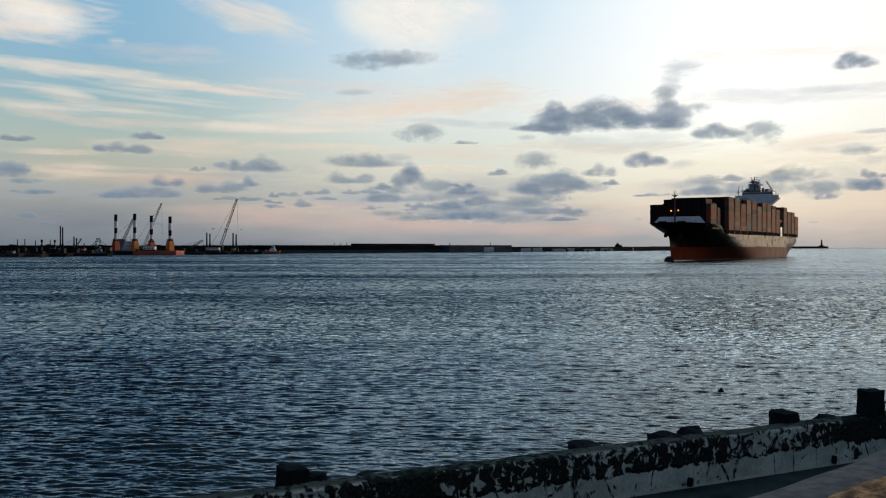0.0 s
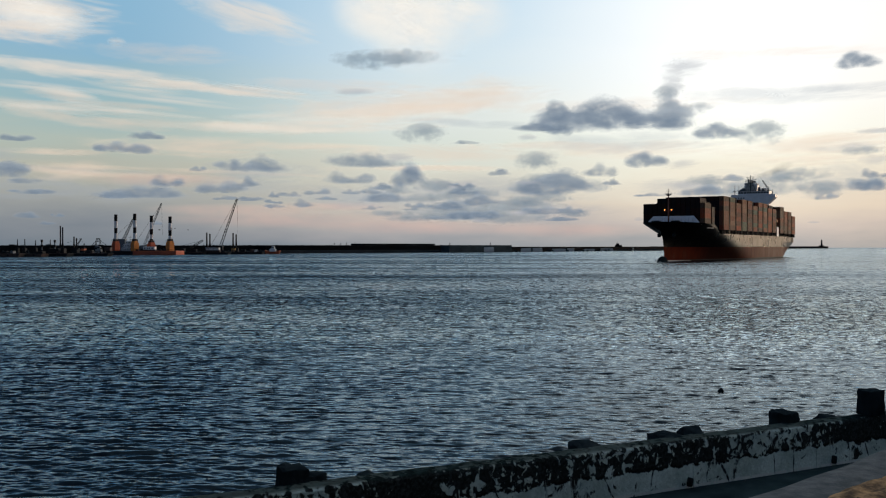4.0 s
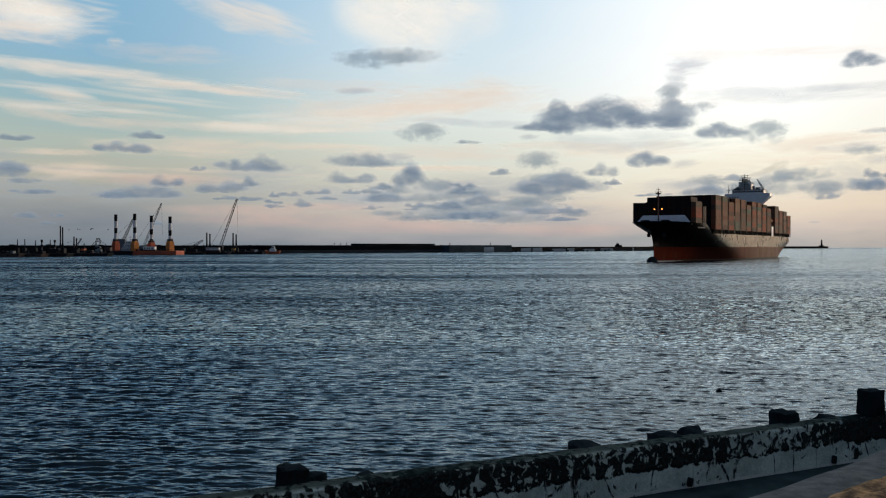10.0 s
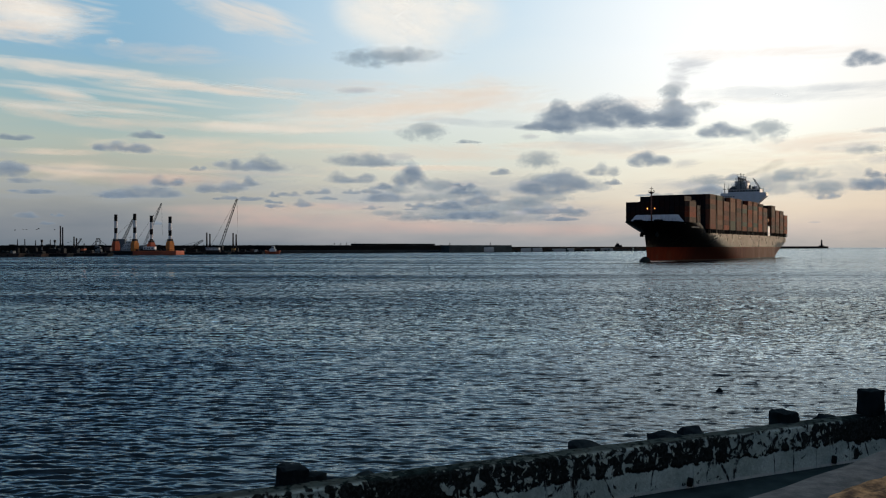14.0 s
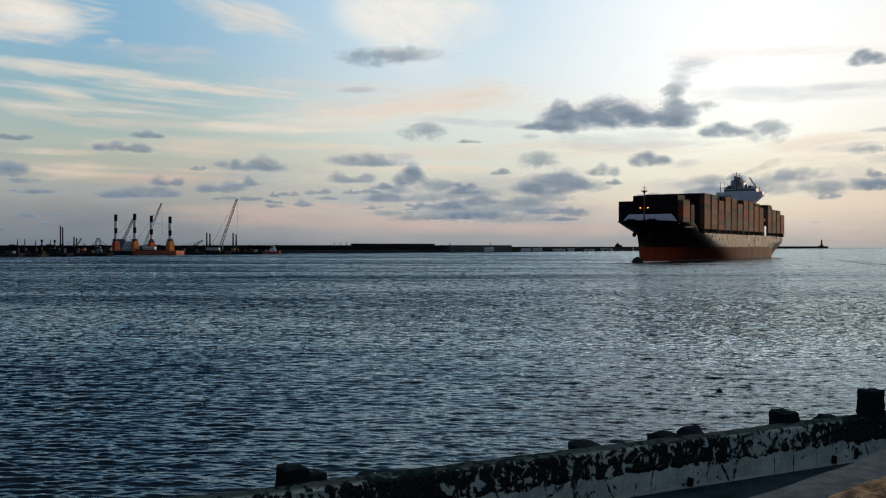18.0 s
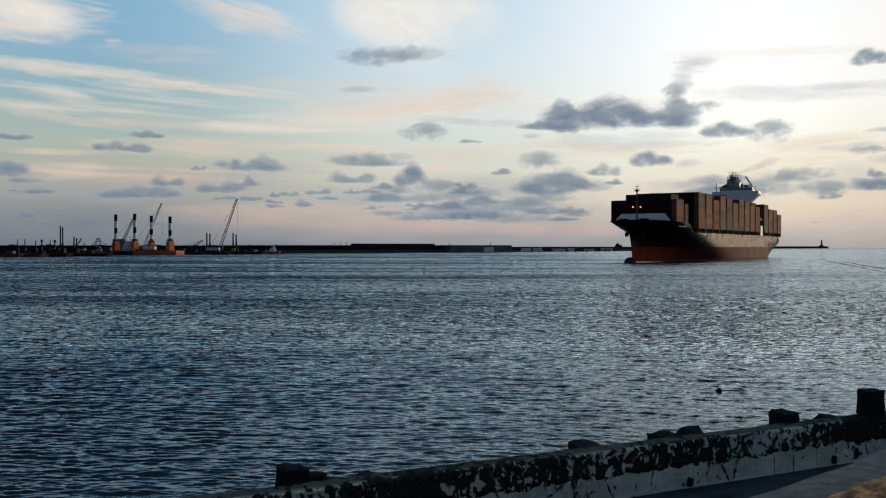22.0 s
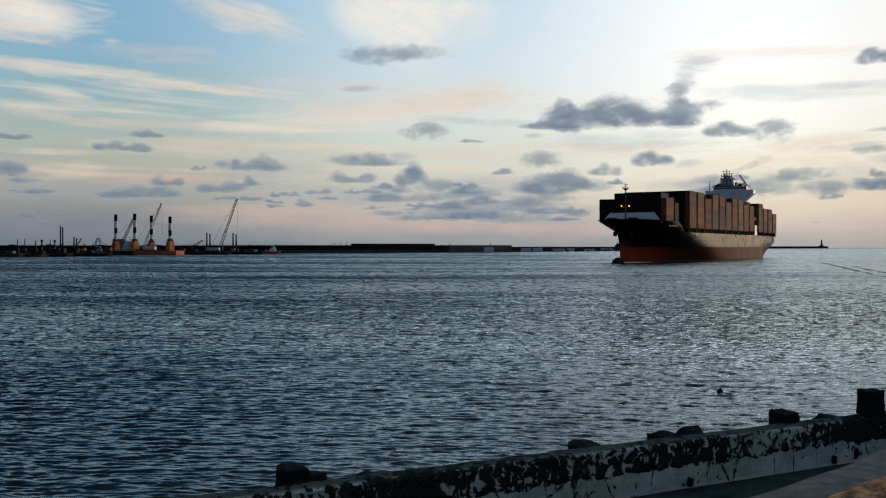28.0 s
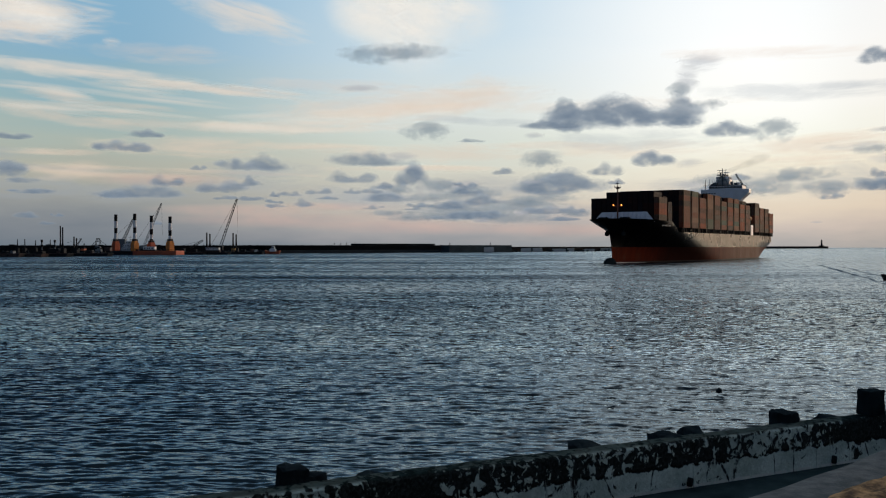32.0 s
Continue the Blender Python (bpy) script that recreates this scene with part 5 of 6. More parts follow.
def build_jackup():
    d = 806
    k = d / F
    b = empty("jackup_barge", pose(gx(258, d), d, 0), "orange jack-up barge with four banded legs", "barge")
    ox = gx(258, d)
    part("pontoon", boxed(gx(236, d) - ox, gx(313, d) - ox, -2, 24, -1.5, 3.6, bevel=0.4), M_BARGERED, b, "red pontoon hull")
    part("pontoon", boxed(gx(193, d) - ox, gx(236, d) - ox - 0.3, 4, 28, -1.5, 3.4, bevel=0.4), M_STEEL, b, "dark pontoon hull")
    for px, py, yy, col, wd in ((205, 380, 24, M_STEEL, 6), (238.5, 378.5, 2, M_ORANGE, 6), (268, 382, 24, M_ORANGE, 5), (301, 383.5, 4, M_ORANGE, 6)):
        dd = d + yy
        x = gx(px, dd) - ox
        top = gz(py, dd)
        leg = part("leg", rod(bmesh.new(), (x, yy, 3), (x, yy, 14.0), 1.36, sides=14), M_STEEL, b, "round steel leg in black and white bands")
        banded_leg(leg, x, yy, 14.0, top, 1.4)
        h = 8.6 if wd == 6 else 7.6
        bm = bmesh.new()
        box(bm, -2.55, 2.55, -2.55, 2.55, 3.4, 3.4 + h * 0.82, 0.15)
        for q in range(4):
            box(bm, -2.7, 2.7, -2.7, 2.7, 3.4 + h * (0.1 + 0.2 * q), 3.4 + h * (0.1 + 0.2 * q) + 0.3)
        box(bm, -2.2, 2.2, -2.2, 2.2, 3.4 + h * 0.82 - 0.1, 3.4 + h, 0.15)
        turned = Matrix.Translation((x, yy, 0)) @ pose(0, 0, 0, 0, 0, 52)
        part("jack_house", bm, M_BARGERED if px in (205, 268) else M_ORANGE, b, "orange jacking house", at=turned)
        part("jack_head", boxed(-1.9, 1.9, -1.9, 1.9, 3.4 + h, 5.2 + h, bevel=0.2), M_RUSTY, b, at=turned)
        bm = bmesh.new()
        for sx in (-1, 1):
            rod(bm, (x + sx * 2.7, yy - 2.8, 3.4 + h), (x + sx * 2.7, yy - 2.8, 4.6 + h), 0.08, sides=4)
        rod(bm, (x - 2.7, yy - 2.8, 4.6 + h), (x + 2.7, yy - 2.8, 4.6 + h), 0.08, sides=4)
        part("walkway_rail", bm, M_STEEL, b)
    cab = part("cabin", boxed(gx(254, d) - ox, gx(274, d) - ox, -1.2, 5, 4.5, 7.2, bevel=0.15), M_LEGWHITE, b, "white site cabin")
    for px in (256, 260.5, 264, 269):
        part("cabin_window", boxed(gx(px, d) - ox, gx(px + 2, d) - ox, -1.26, -1.15, 5.3, 6.4), M_GLASS, cab)
    part("cabin_stand", boxed(gx(253, d) - ox, gx(275, d) - ox, -1.1, 5, 3.6, 4.5, bevel=0.1), M_RUSTY, b)
    # stacked cabins on the dark pontoon, with rails and rows of windows
    for px0, px1, y0, z0, z1 in ((209, 234, 8, 3.4, 6.3), (211, 232, 9, 6.3, 9.2), (215, 229, 10, 9.2, 12.0)):
        blk = part("cabin", boxed(gx(px0, d) - ox, gx(px1, d) - ox, y0, 18, z0, z1, bevel=0.15), M_LEGWHITE, b, "dull white stacked deck cabin")
        n = int((px1 - px0) / 3)
        for i in range(n):
            xx = gx(px0 + 1.0 + i * 3, d) - ox
            part("cabin_window", boxed(xx, xx + 0.75, y0 - 0.06, y0 + 0.05, z0 + 1.2, z0 + 2.1), M_GLASS, blk)
        bm = bmesh.new()
        for i in range(n + 1):
            xx = gx(px0 + i * (px1 - px0) / n, d) - ox
            rod(bm, (xx, y0 - 0.9, z0), (xx, y0 - 0.9, z0 + 1.1), 0.06, sides=4)
        for z in (z0 + 0.6, z0 + 1.1):
            rod(bm, (gx(px0, d) - ox, y0 - 0.9, z), (gx(px1, d) - ox, y0 - 0.9, z), 0.06, sides=4)
        box(bm, gx(px0, d) - ox, gx(px1, d) - ox, y0 - 1.0, y0 + 0.02, z0 - 0.12, z0 - 0.02)
        part("walkway", bm, M_GREYBLUE, blk, "grey railed walkway")
    bm = rod(bmesh.new(), (gx(222, d) - ox, 12, 12.0), (gx(222, d) - ox, 12, 17.0), 0.15, 0.08, 6)
    rod(bm, (gx(219, d) - ox, 12, 15.2), (gx(225, d) - ox, 12, 15.2), 0.07, sides=4)
    part("signal_mast", bm, M_STEEL, b)
    bm = bmesh.new()
    for i in range(14):
        xx = gx(238 + i * 5.6, d) - ox
        rod(bm, (xx, -1.8, 3.6), (xx, -1.8, 4.8), 0.07, sides=4)
    rod(bm, (gx(238, d) - ox, -1.8, 4.8), (gx(311, d) - ox, -1.8, 4.8), 0.07, sides=4)
    part("deck_rail", bm, M_STEEL, b)
    for i, px in enumerate((241, 249, 281, 289)):
        part("deck_crate", boxed(gx(px, d) - ox, gx(px + 4, d) - ox, -1, 2, 3.6, 5.0 + 0.5 * (i % 2), bevel=0.1), (M_STEEL, M_RUSTY)[i % 2], b)
    return b


build_jackup()


def crawler_crane(px0, py0, px1, py1, d, w, label, mat=None, body=True):
    """A crane with a lattice boom from its foot to its head, given by sight lines at distance d."""
    mat = mat or M_STEEL
    a = way(px0, py0, d)
    h = way(px1, py1, d)
    c = empty("crane", pose(a.x, a.y, 0), label, "crane")
    rel = h - Vector((a.x, a.y, 0))
    bm = lattice(bmesh.new(), (0, 0, a.z), rel, w, w * 0.55, 14, max(0.11, w * 0.075))
    part("boom", bm, mat, c)
    sgn = 1 if rel.x > 0 else -1
    bm = bmesh.new()
    rod(bm, rel, (-sgn * 9, 0, a.z + 2), 0.10, sides=4)
    rod(bm, rel, (rel.x + sgn * 0.8, 0, a.z + (rel.z - a.z) * 0.30), 0.08, sides=4)
    part("hoist_rope", bm, M_STEEL, c)
    if body:
        part("crane_house", boxed(-8, 3, -2.5, 2.5, 3.0, a.z + 2.5, bevel=0.2), mat, c)
        part("undercarriage", boxed(-6, 5, -3, 3, 0.4, 3.0, bevel=0.2), M_STEEL, c)
    return c


crawler_crane(389, 440, 419.5, 352, 900, 2.1, "tall dark crawler crane with a raised lattice boom")
crawler_crane(253, 440, 286, 360, 850, 1.6, "grey lattice boom crane behind the jack-up barge", M_GREYBLUE)
crawler_crane(217, 428, 236, 388, 850, 2.2, "grey lattice boom crane beside the stacked cabins", M_GREYBLUE)


def post_pair(px, top, d, r, label, n=1, gap=5):
    """Tall dark piles or masts that rise from the works on the far bank."""
    a = way(px, top, d)
    e = empty("pile_frame", pose(a.x, a.y, 0), label, "piles")
    for i in range(n):
        x = i * gap * d / F
        z = a.z - i * 1.2
        part("pile", rod(bmesh.new(), (x, 0, -1), (x, 0, z), r, r * 0.9, 10), M_STEEL, e)
        part("pile_collar", rod(bmesh.new(), (x, 0, 8.2), (x, 0, 9.6), r * 1.22, sides=10), M_STEEL, e)
    part("pile_guide", boxed(-1.1 * n, (n - 1) * gap * d / F + 1.1 * n, -2, 2, -1, 6.0, bevel=0.15), M_STEEL, e)
    return e


post_pair(107, 400, 760, 0.62, "pair of tall dark piles on a work barge", 2, 4)
post_pair(131, 419, 800, 0.6, "pair of dark piles", 2, 4.5)
post_pair(366, 412, 900, 0.75, "pair of dark piles beside the crane", 2, 5.5)
post_pair(412.5, 413, 900, 0.75, "pair of dark piles beside the crane", 2, 5.5)
for px_, top_ in ((31, 424), (44, 423.5), (63, 426), (89, 424.5), (149, 431)):
    post_pair(px_, top_, 780, 0.38, "slim dark pole on the far bank")


def beacon_post(px, top, d):
    a = way(px, top, d)
    e = empty("banded_pile", pose(a.x, a.y, 0), "thick dark pile with pale bands", "pile")
    z, i = a.z, 0
    while z > 0.5:
        lo = max(z - 2.1, -1)
        part("band", rod(bmesh.new(), (0, 0, lo), (0, 0, z), 0.95 if i % 2 == 0 else 0.6, sides=12), M_STEEL if i % 2 == 0 else M_GREYBLUE, e)
        z, i = lo, i + 1


beacon_post(74, 424.5, 780)
beacon_post(97, 425, 780)


def work_barge(px0, px1, d, top, mat, label, rail=True, sheds=()):
    """A flat work barge with raked ends, a coaming and sheds on deck."""
    x0, x1 = gx(px0, d), gx(px1, d)
    ln = x1 - x0
    b = empty("work_barge", pose(x0, d, 0), label, "barge")
    bm = bmesh.new()
    pr = [(2.0, -1.2), (0, top), (ln, top), (ln - 2.0, -1.2)]
    f0 = [bm.verts.new((x, 0, z)) for x, z in pr]
    f1 = [bm.verts.new((x, 12, z)) for x, z in pr]
    bm.faces.new(f0)
    bm.faces.new(f1[::-1])
    for i in range(4):
        bm.faces.new((f0[i], f1[i], f1[(i + 1) % 4], f0[(i + 1) % 4]))
    bmesh.ops.recalc_face_normals(bm, faces=bm.faces)
    part("barge_hull", bm, mat, b)
    part("rubbing_strake", boxed(0.4, ln - 0.4, -0.22, -0.01, top - 0.55, top - 0.2), M_RUSTY, b)
    tyre = None
    for i in range(int(ln / 6)):
        at = pose(3 + i * 6, -0.2, top * 0.5)
        if tyre is None:
            bm = rod(bmesh.new(), (0, -0.25, 0), (0, 0.2, 0), 0.7, sides=12)
            tyre = part("tyre_fender", bm, M_STEEL, b, at=at)
        else:
            again(tyre, "tyre_fender", at)
    for p0, p1, z0, z1, m in sheds:
        shed = part("deck_shed", boxed(gx(p0, d) - x0, gx(p1, d) - x0, 3, 8, top + z0, top + z1, bevel=0.1), m, b)
        if m == M_LEGWHITE:
            for i in range(int((p1 - p0) / 3)):
                xx = gx(p0 + 1 + i * 3, d) - x0
                part("shed_window", boxed(xx, xx + 0.8, 2.94, 3.05, top + z0 + 0.9, top + z0 + 1.7), M_GLASS, shed)
    rs = random.Random(int(px0 * 13 + d))
    for i in range(max(5, int(ln / 3.2))):
        x = rs.uniform(1, ln - 2.5)
        w, hh = rs.uniform(0.6, 2.4), rs.uniform(0.5, 2.3)
        if i % 3 == 2:
            bm = rod(bmesh.new(), (x, 9, top), (x + rs.uniform(-0.8, 0.8), 9, top + hh * 2.4), 0.14, 0.08, 5)
            part("deck_post", bm, M_STEEL, b)
        else:
            y = rs.uniform(0.8, 8)
            part("deck_gear", boxed(x, x + w, y, y + 1.2, top, top + hh, bevel=0.08), rs.choice((M_STEEL, M_STEEL, M_RUSTY, M_SHOREMID)), b)
    if rail:
        bm = bmesh.new()
        n = max(2, int(ln / 3))
        for i in range(n + 1):
            rod(bm, (ln * i / n, 0.3, top), (ln * i / n, 0.3, top + 1.1), 0.06, sides=4)
        rod(bm, (0, 0.3, top + 1.1), (ln, 0.3, top + 1.1), 0.06, sides=4)
        part("guard_rail", bm, M_STEEL, b)
    return b


work_barge(-40, 35, 640, 2.6, M_RUSTY, "low rusty hopper barge moored by the bank", sheds=((15, 19, 0, 1.8, M_GREYBLUE), (0, 8, 0, 1.4, M_STEEL)))
work_barge(37, 75, 650, 2.3, M_RUSTY, "low rusty hopper barge moored by the bank", sheds=((60, 72, 0, 1.6, M_STEEL),))
work_barge(77, 120, 665, 2.6, M_STEEL, "dark work barge with piles", sheds=((85, 100, 0, 3.2, M_STEEL), (104, 110, 0, 3.0, M_STEEL)))
work_barge(122, 192, 700, 2.5, M_STEEL, "dark work barge crowded with gear", sheds=((126, 133, 0, 2.4, M_STEEL), (140, 146, 1.6, 3.2, M_BARGERED), (150, 160, 0, 2.0, M_STEEL), (182, 192, 1.4, 4.2, M_RUSTY)))
work_barge(315, 362, 840, 2.4, M_STEEL, "dark crane pontoon with small sheds", sheds=((318, 324, 0, 3.0, M_STEEL), (335, 345, 0, 2.6, M_STEEL)))
work_barge(362, 405, 850, 2.2, M_STEEL, "dark crane pontoon with a white deckhouse", sheds=((362, 387, 0, 1.7, M_RUSTY), (363, 386, 1.7, 4.0, M_LEGWHITE), (354, 362, 0, 4.0, M_STEEL)))
work_barge(403, 465, 870, 2.4, M_STEEL, "dark work barge with yellow machines", sheds=((408, 414, 0, 3.0, M_YELLOW), (424, 432, 0, 2.0, M_STEEL), (441, 446, 0, 2.6, M_RUSTY), (449, 454, 0, 1.8, M_LEGWHITE)))


def workboat(px0, px1, d, label, house, hullm):
    """A small tug or dredger: hull with sheer, stacked deckhouse, mast and funnel."""
    x0, x1 = gx(px0, d), gx(px1, d)
    ln = x1 - x0
    b = empty("workboat", pose(x0, d, 0), label, "boat")
    bm = bmesh.new()
    n = 10
    rings = []
    for i in range(n + 1):
        t = i / n
        wd = 3.2 * math.sin(math.pi * (0.12 + 0.82 * t)) ** 0.6
        zt = 2.2 + 1.6 * (2 * t - 1) ** 2
        rings.append([bm.verts.new(v) for v in ((ln * t, 3.2 - wd, zt), (ln * (0.06 + 0.88 * t), 3.2 - wd * 0.7, -1), (ln * (0.06 + 0.88 * t), 3.2 + wd * 0.7, -1), (ln * t, 3.2 + wd, zt))])
    for r0, r1 in zip(rings, rings[1:]):
        for j in range(4):
            bm.faces.new((r0[j], r1[j], r1[(j + 1) % 4], r0[(j + 1) % 4]))
    bm.faces.new(rings[0])
    bm.faces.new(rings[-1][::-1])
    bmesh.ops.recalc_face_normals(bm, faces=bm.faces)
    part("boat_hull", bm, hullm, b)
    part("deckhouse", boxed(ln * 0.3, ln * 0.72, 1.4, 5.0, 2.2, 5.0, bevel=0.1), house, b)
    part("wheelhouse", boxed(ln * 0.42, ln * 0.64, 1.8, 4.6, 5.0, 7.4, bevel=0.1), house, b)
    part("window_band", boxed(ln * 0.42 + 0.3, ln * 0.64 - 0.3, 1.76, 1.84, 6.0, 6.9), M_GLASS, b)
    part("mast", rod(bmesh.new(), (ln * 0.52, 3.2, 7.4), (ln * 0.52, 3.2, 11), 0.14, 0.08, 6), M_STEEL, b)
    part("funnel", rod(bmesh.new(), (ln * 0.3, 3.2, 4.9), (ln * 0.3, 3.2, 7.2), 0.7, 0.6, 10), M_STEEL, b)


workboat(468, 495, 900, "small dark red tug with a pale wheelhouse", M_LEGWHITE, M_BARGERED)
workboat(160, 184, 740, "dark dredger with stacked deckhouse", M_GREYBLUE, M_STEEL)


def dredge_gantry(px, d):
    """The dredger's working tower: an A-frame with platforms and a ladder hoist."""
    g = empty("dredge_gantry", pose(gx(px, d), d + 3.2, 2.3), "dark dredger gantry with platforms and stays", "gantry")
    bm = bmesh.new()
    for sx in (-1, 1):
        rod(bm, (sx * 3.4, -1.2, 0), (sx * 0.8, -1.2, 11.5), 0.22, sides=5)
        rod(bm, (sx * 3.4, 1.2, 0), (sx * 0.8, 1.2, 11.5), 0.22, sides=5)
    part("a_frame", bm, M_STEEL, g)
    for z, w in ((3.4, 3.0), (6.2, 2.4), (8.8, 1.8), (11.4, 1.4)):
        part("platform", boxed(-w, w, -1.5, 1.5, z, z + 0.3, bevel=0.05), M_STEEL, g)
    part("winch_house", boxed(-2.2, 1.6, -1.3, 1.3, 3.7, 5.6, bevel=0.1), M_GREYBLUE, g)
    bm = rod(bmesh.new(), (0, 0, 11.5), (-7.0, 0, 4.0), 0.12, sides=4)
    rod(bm, (0, 0, 11.5), (6.4, 0, 6.2), 0.16, sides=4)
    rod(bm, (6.4, 0, 6.2), (2.2, 0, 3.6), 0.16, sides=4)
    part("stays", bm, M_STEEL, g)


dredge_gantry(171, 741)
crawler_crane(336, 440, 359, 425.5, 845, 2.0, "low dark derrick over a crane pontoon", body=False)
crawler_crane(137, 434, 144, 422, 800, 1.0, "small dark derrick on a barge", body=False)


def site_gear(px, d, w, hh, kind, mat):
    """Things stored along the far bank: containers, drums, heaps and small plant."""
    x = gx(px, d)
    if kind == 0:
        ob = part("site_container", boxed(-w / 2, w / 2, -1.2, 1.2, 0, hh, bevel=0.08), mat, at=pose(x, d, BANK_Z))
        tagged(ob, "dull steel site container on the far bank", "container", "stores on the far bank")
    elif kind == 1:
        bm = bmesh.new()
        bmesh.ops.create_cone(bm, cap_ends=True, segments=14, radius1=w * 0.7, radius2=w * 0.12, depth=hh, matrix=Matrix.Translation((0, 0, hh / 2)))
        for v in bm.verts:
            v.co += v.co * 0.12 * noise.noise(v.co + Vector((px, 0, 0)))
        tagged(part("gravel_heap", bm, M_SHOREMID, at=pose(x, d, BANK_Z - 0.1)), "dark heap of gravel on the far bank", "heap", "stores on the far bank")
    else:
        e = empty("excavator", pose(x, d, BANK_Z), "small dark excavator parked on the far bank", "excavator", "plant on the far bank")
        part("tracks", boxed(-2.0, 2.0, -1.4, 1.4, 0, 0.9, bevel=0.2), M_STEEL, e)
        part("cab", boxed(-1.6, 1.4, -1.3, 1.3, 0.9, 2.9, bevel=0.2), mat, e)
        bm = rod(bmesh.new(), (1.2, 0, 1.8), (4.2, 0, 4.8), 0.3, 0.22, 6)
        rod(bm, (4.2, 0, 4.8), (5.8, 0, 2.2), 0.22, 0.16, 6)
        part("arm", bm, mat, e)


BANK_Z = 8.28
rs_ = random.Random(77)
for i_ in range(9):
    px_ = rs_.uniform(-6, 330)
    d_ = 720 + (px_ + 260) * 0.36 + rs_.uniform(8, 30)
    site_gear(px_, d_, rs_.uniform(2.5, 6), rs_.uniform(0.5, 1.4), (0, 1, 0, 1, 0)[i_ % 5] if i_ != 9 else 2, rs_.choice((M_STEEL, M_STEEL, M_GREYBLUE, M_RUSTY)))

# details of the moles
straight("quay_apron", (gx(470, 935), 935), (gx(800, 1110), 1110), 12, -3, 3.2, M_SHOREMID, "low dark quay apron before the breakwater", "quay", "structure")
straight("parapet", (gx(640, 1060), 1060), (gx(770, 1140), 1140), 20, 7, 10.6, M_SHORE, "raised dark storage bank on the breakwater", "bank", "structure")
straight("parapet", (gx(795, 1085), 1085), (gx(906, 1165), 1165), 14, -3, 8.8, M_CAISSON, "grey caisson wall on the breakwater", "wall", "structure")


def mole_panel(px0, px1, d, z0, z1):
    ob = part("concrete_panel", boxed(0, gx(px1, d) - gx(px0, d), 0, 3, z0, z1, bevel=0.1), M_SHOREPALE, at=pose(gx(px0, d), d, 0))
    tagged(ob, "pale concrete panel on the mole's face", "panel", "panels along the mole")


for p0, p1, dd, a_, b_ in ((857, 874, 1090, 1.0, 6.4), (922, 940, 1195, 0.0, 5.0), (943, 960, 1220, 0.0, 5.2), (977, 1001, 1290, 0.0, 4.0), (1004, 1016, 1320, 0.0, 4.6), (1032, 1052, 1380, 0.0, 3.6), (1060, 1085, 1430, 0.0, 4.4), (1108, 1122, 1520, 0.0, 5.0)):
    mole_panel(p0, p1, dd, a_, b_)
for px_, top_ in ((592, 431), (603, 431), (613, 430.5), (628, 430), (796, 430.5), (868, 430)):
    a_ = way(px_, top_, 1180)
    e_ = empty("light_post", pose(a_.x, a_.y, 7.0), "small dark post on the breakwater", "post", "posts along the breakwater")
    part("shaft", rod(bmesh.new(), (0, 0, 0), (0, 0, a_.z - 7), 0.45, 0.3, 6), M_STEEL, e_)
    part("head", boxed(-0.7, 0.7, -0.5, 0.5, a_.z - 7.6, a_.z - 6.9, bevel=0.1), M_STEEL, e_)
hut = empty("signal_hut", pose(gx(1093, 1560), 1560, 6.6), "small dark hut with antennas on the mole", "hut")
part("hut_body", boxed(-3.5, 7, 0, 6, 0, 3.2, bevel=0.2), M_SHORE, hut)
part("hut_upper", boxed(-1.5, 3, 1, 5, 3.2, 5.6, bevel=0.2), M_SHORE, hut)
part("antenna", rod(bmesh.new(), (0, 3, 5.6), (0, 3, 8.6), 0.25, sides=5), M_STEEL, hut)

# ---- loose things on the water and in the air ----


def build_buoy():
    b = empty("mooring_buoy", pose(14.45, 48.4, 0), "small dark float bobbing on the water", "buoy")
    bm = bmesh.new()
    bmesh.ops.create_uvsphere(bm, u_segments=20, v_segments=12, radius=0.17, matrix=Matrix.Translation((0, 0, 0.0)))
    for v in bm.verts:
        v.co += v.co * 0.12 * noise.noise(v.co * 9)
    part("float", bm, M_ROCK, b, smooth=True)
    part("ring", rod(bmesh.new(), (0.0, 0, 0.12), (0.02, 0, 0.20), 0.06, 0.05, 8), M_STEEL, b)
    return b


buoy = build_buoy()


def build_bird(i):
    b = empty("bird", pose(0, 0, 0), "dark seabird flying low over the harbour", "bird", "flock of seabirds")
    bm = bmesh.new()
    bmesh.ops.create_uvsphere(bm, u_segments=10, v_segments=6, radius=1)
    bmesh.ops.scale(bm, vec=(0.55, 0.16, 0.17), verts=bm.verts)
    part("body", bm, M_STEEL, b, smooth=True)
    wings = []
    for side in (-1, 1):
        bm = bmesh.new()
        v = [bm.verts.new(p) for p in ((-0.2, 0, 0.05), (0.25, 0, 0.05), (0.1, side * 0.55, 0.12), (-0.22, side * 0.55, 0.14), (0.22, side * 1.15, 0.02))]
        bm.faces.new((v[0], v[1], v[2], v[3]))
        bm.faces.new((v[3], v[2], v[4]))
        r = bmesh.ops.solidify(bm, geom=bm.faces[:], thickness=0.05)
        wings.append((part("wing", bm, M_STEEL, b), side))
    part("tail", boxed(0.45, 0.8, -0.1, 0.1, -0.02, 0.02), M_STEEL, b)
    return b, wings


# places within the flock: metres behind the leader, across, and above
FLOCK = [(0, 0, 0), (3.5, 2.5, 0.5), (7.5, -1, 0.3), (11, 3, 0.9), (15, 0, 0.2), (19.5, -2, 0.8), (24, 2, 0.4)]
birds = [build_bird(i) for i in range(len(FLOCK))]


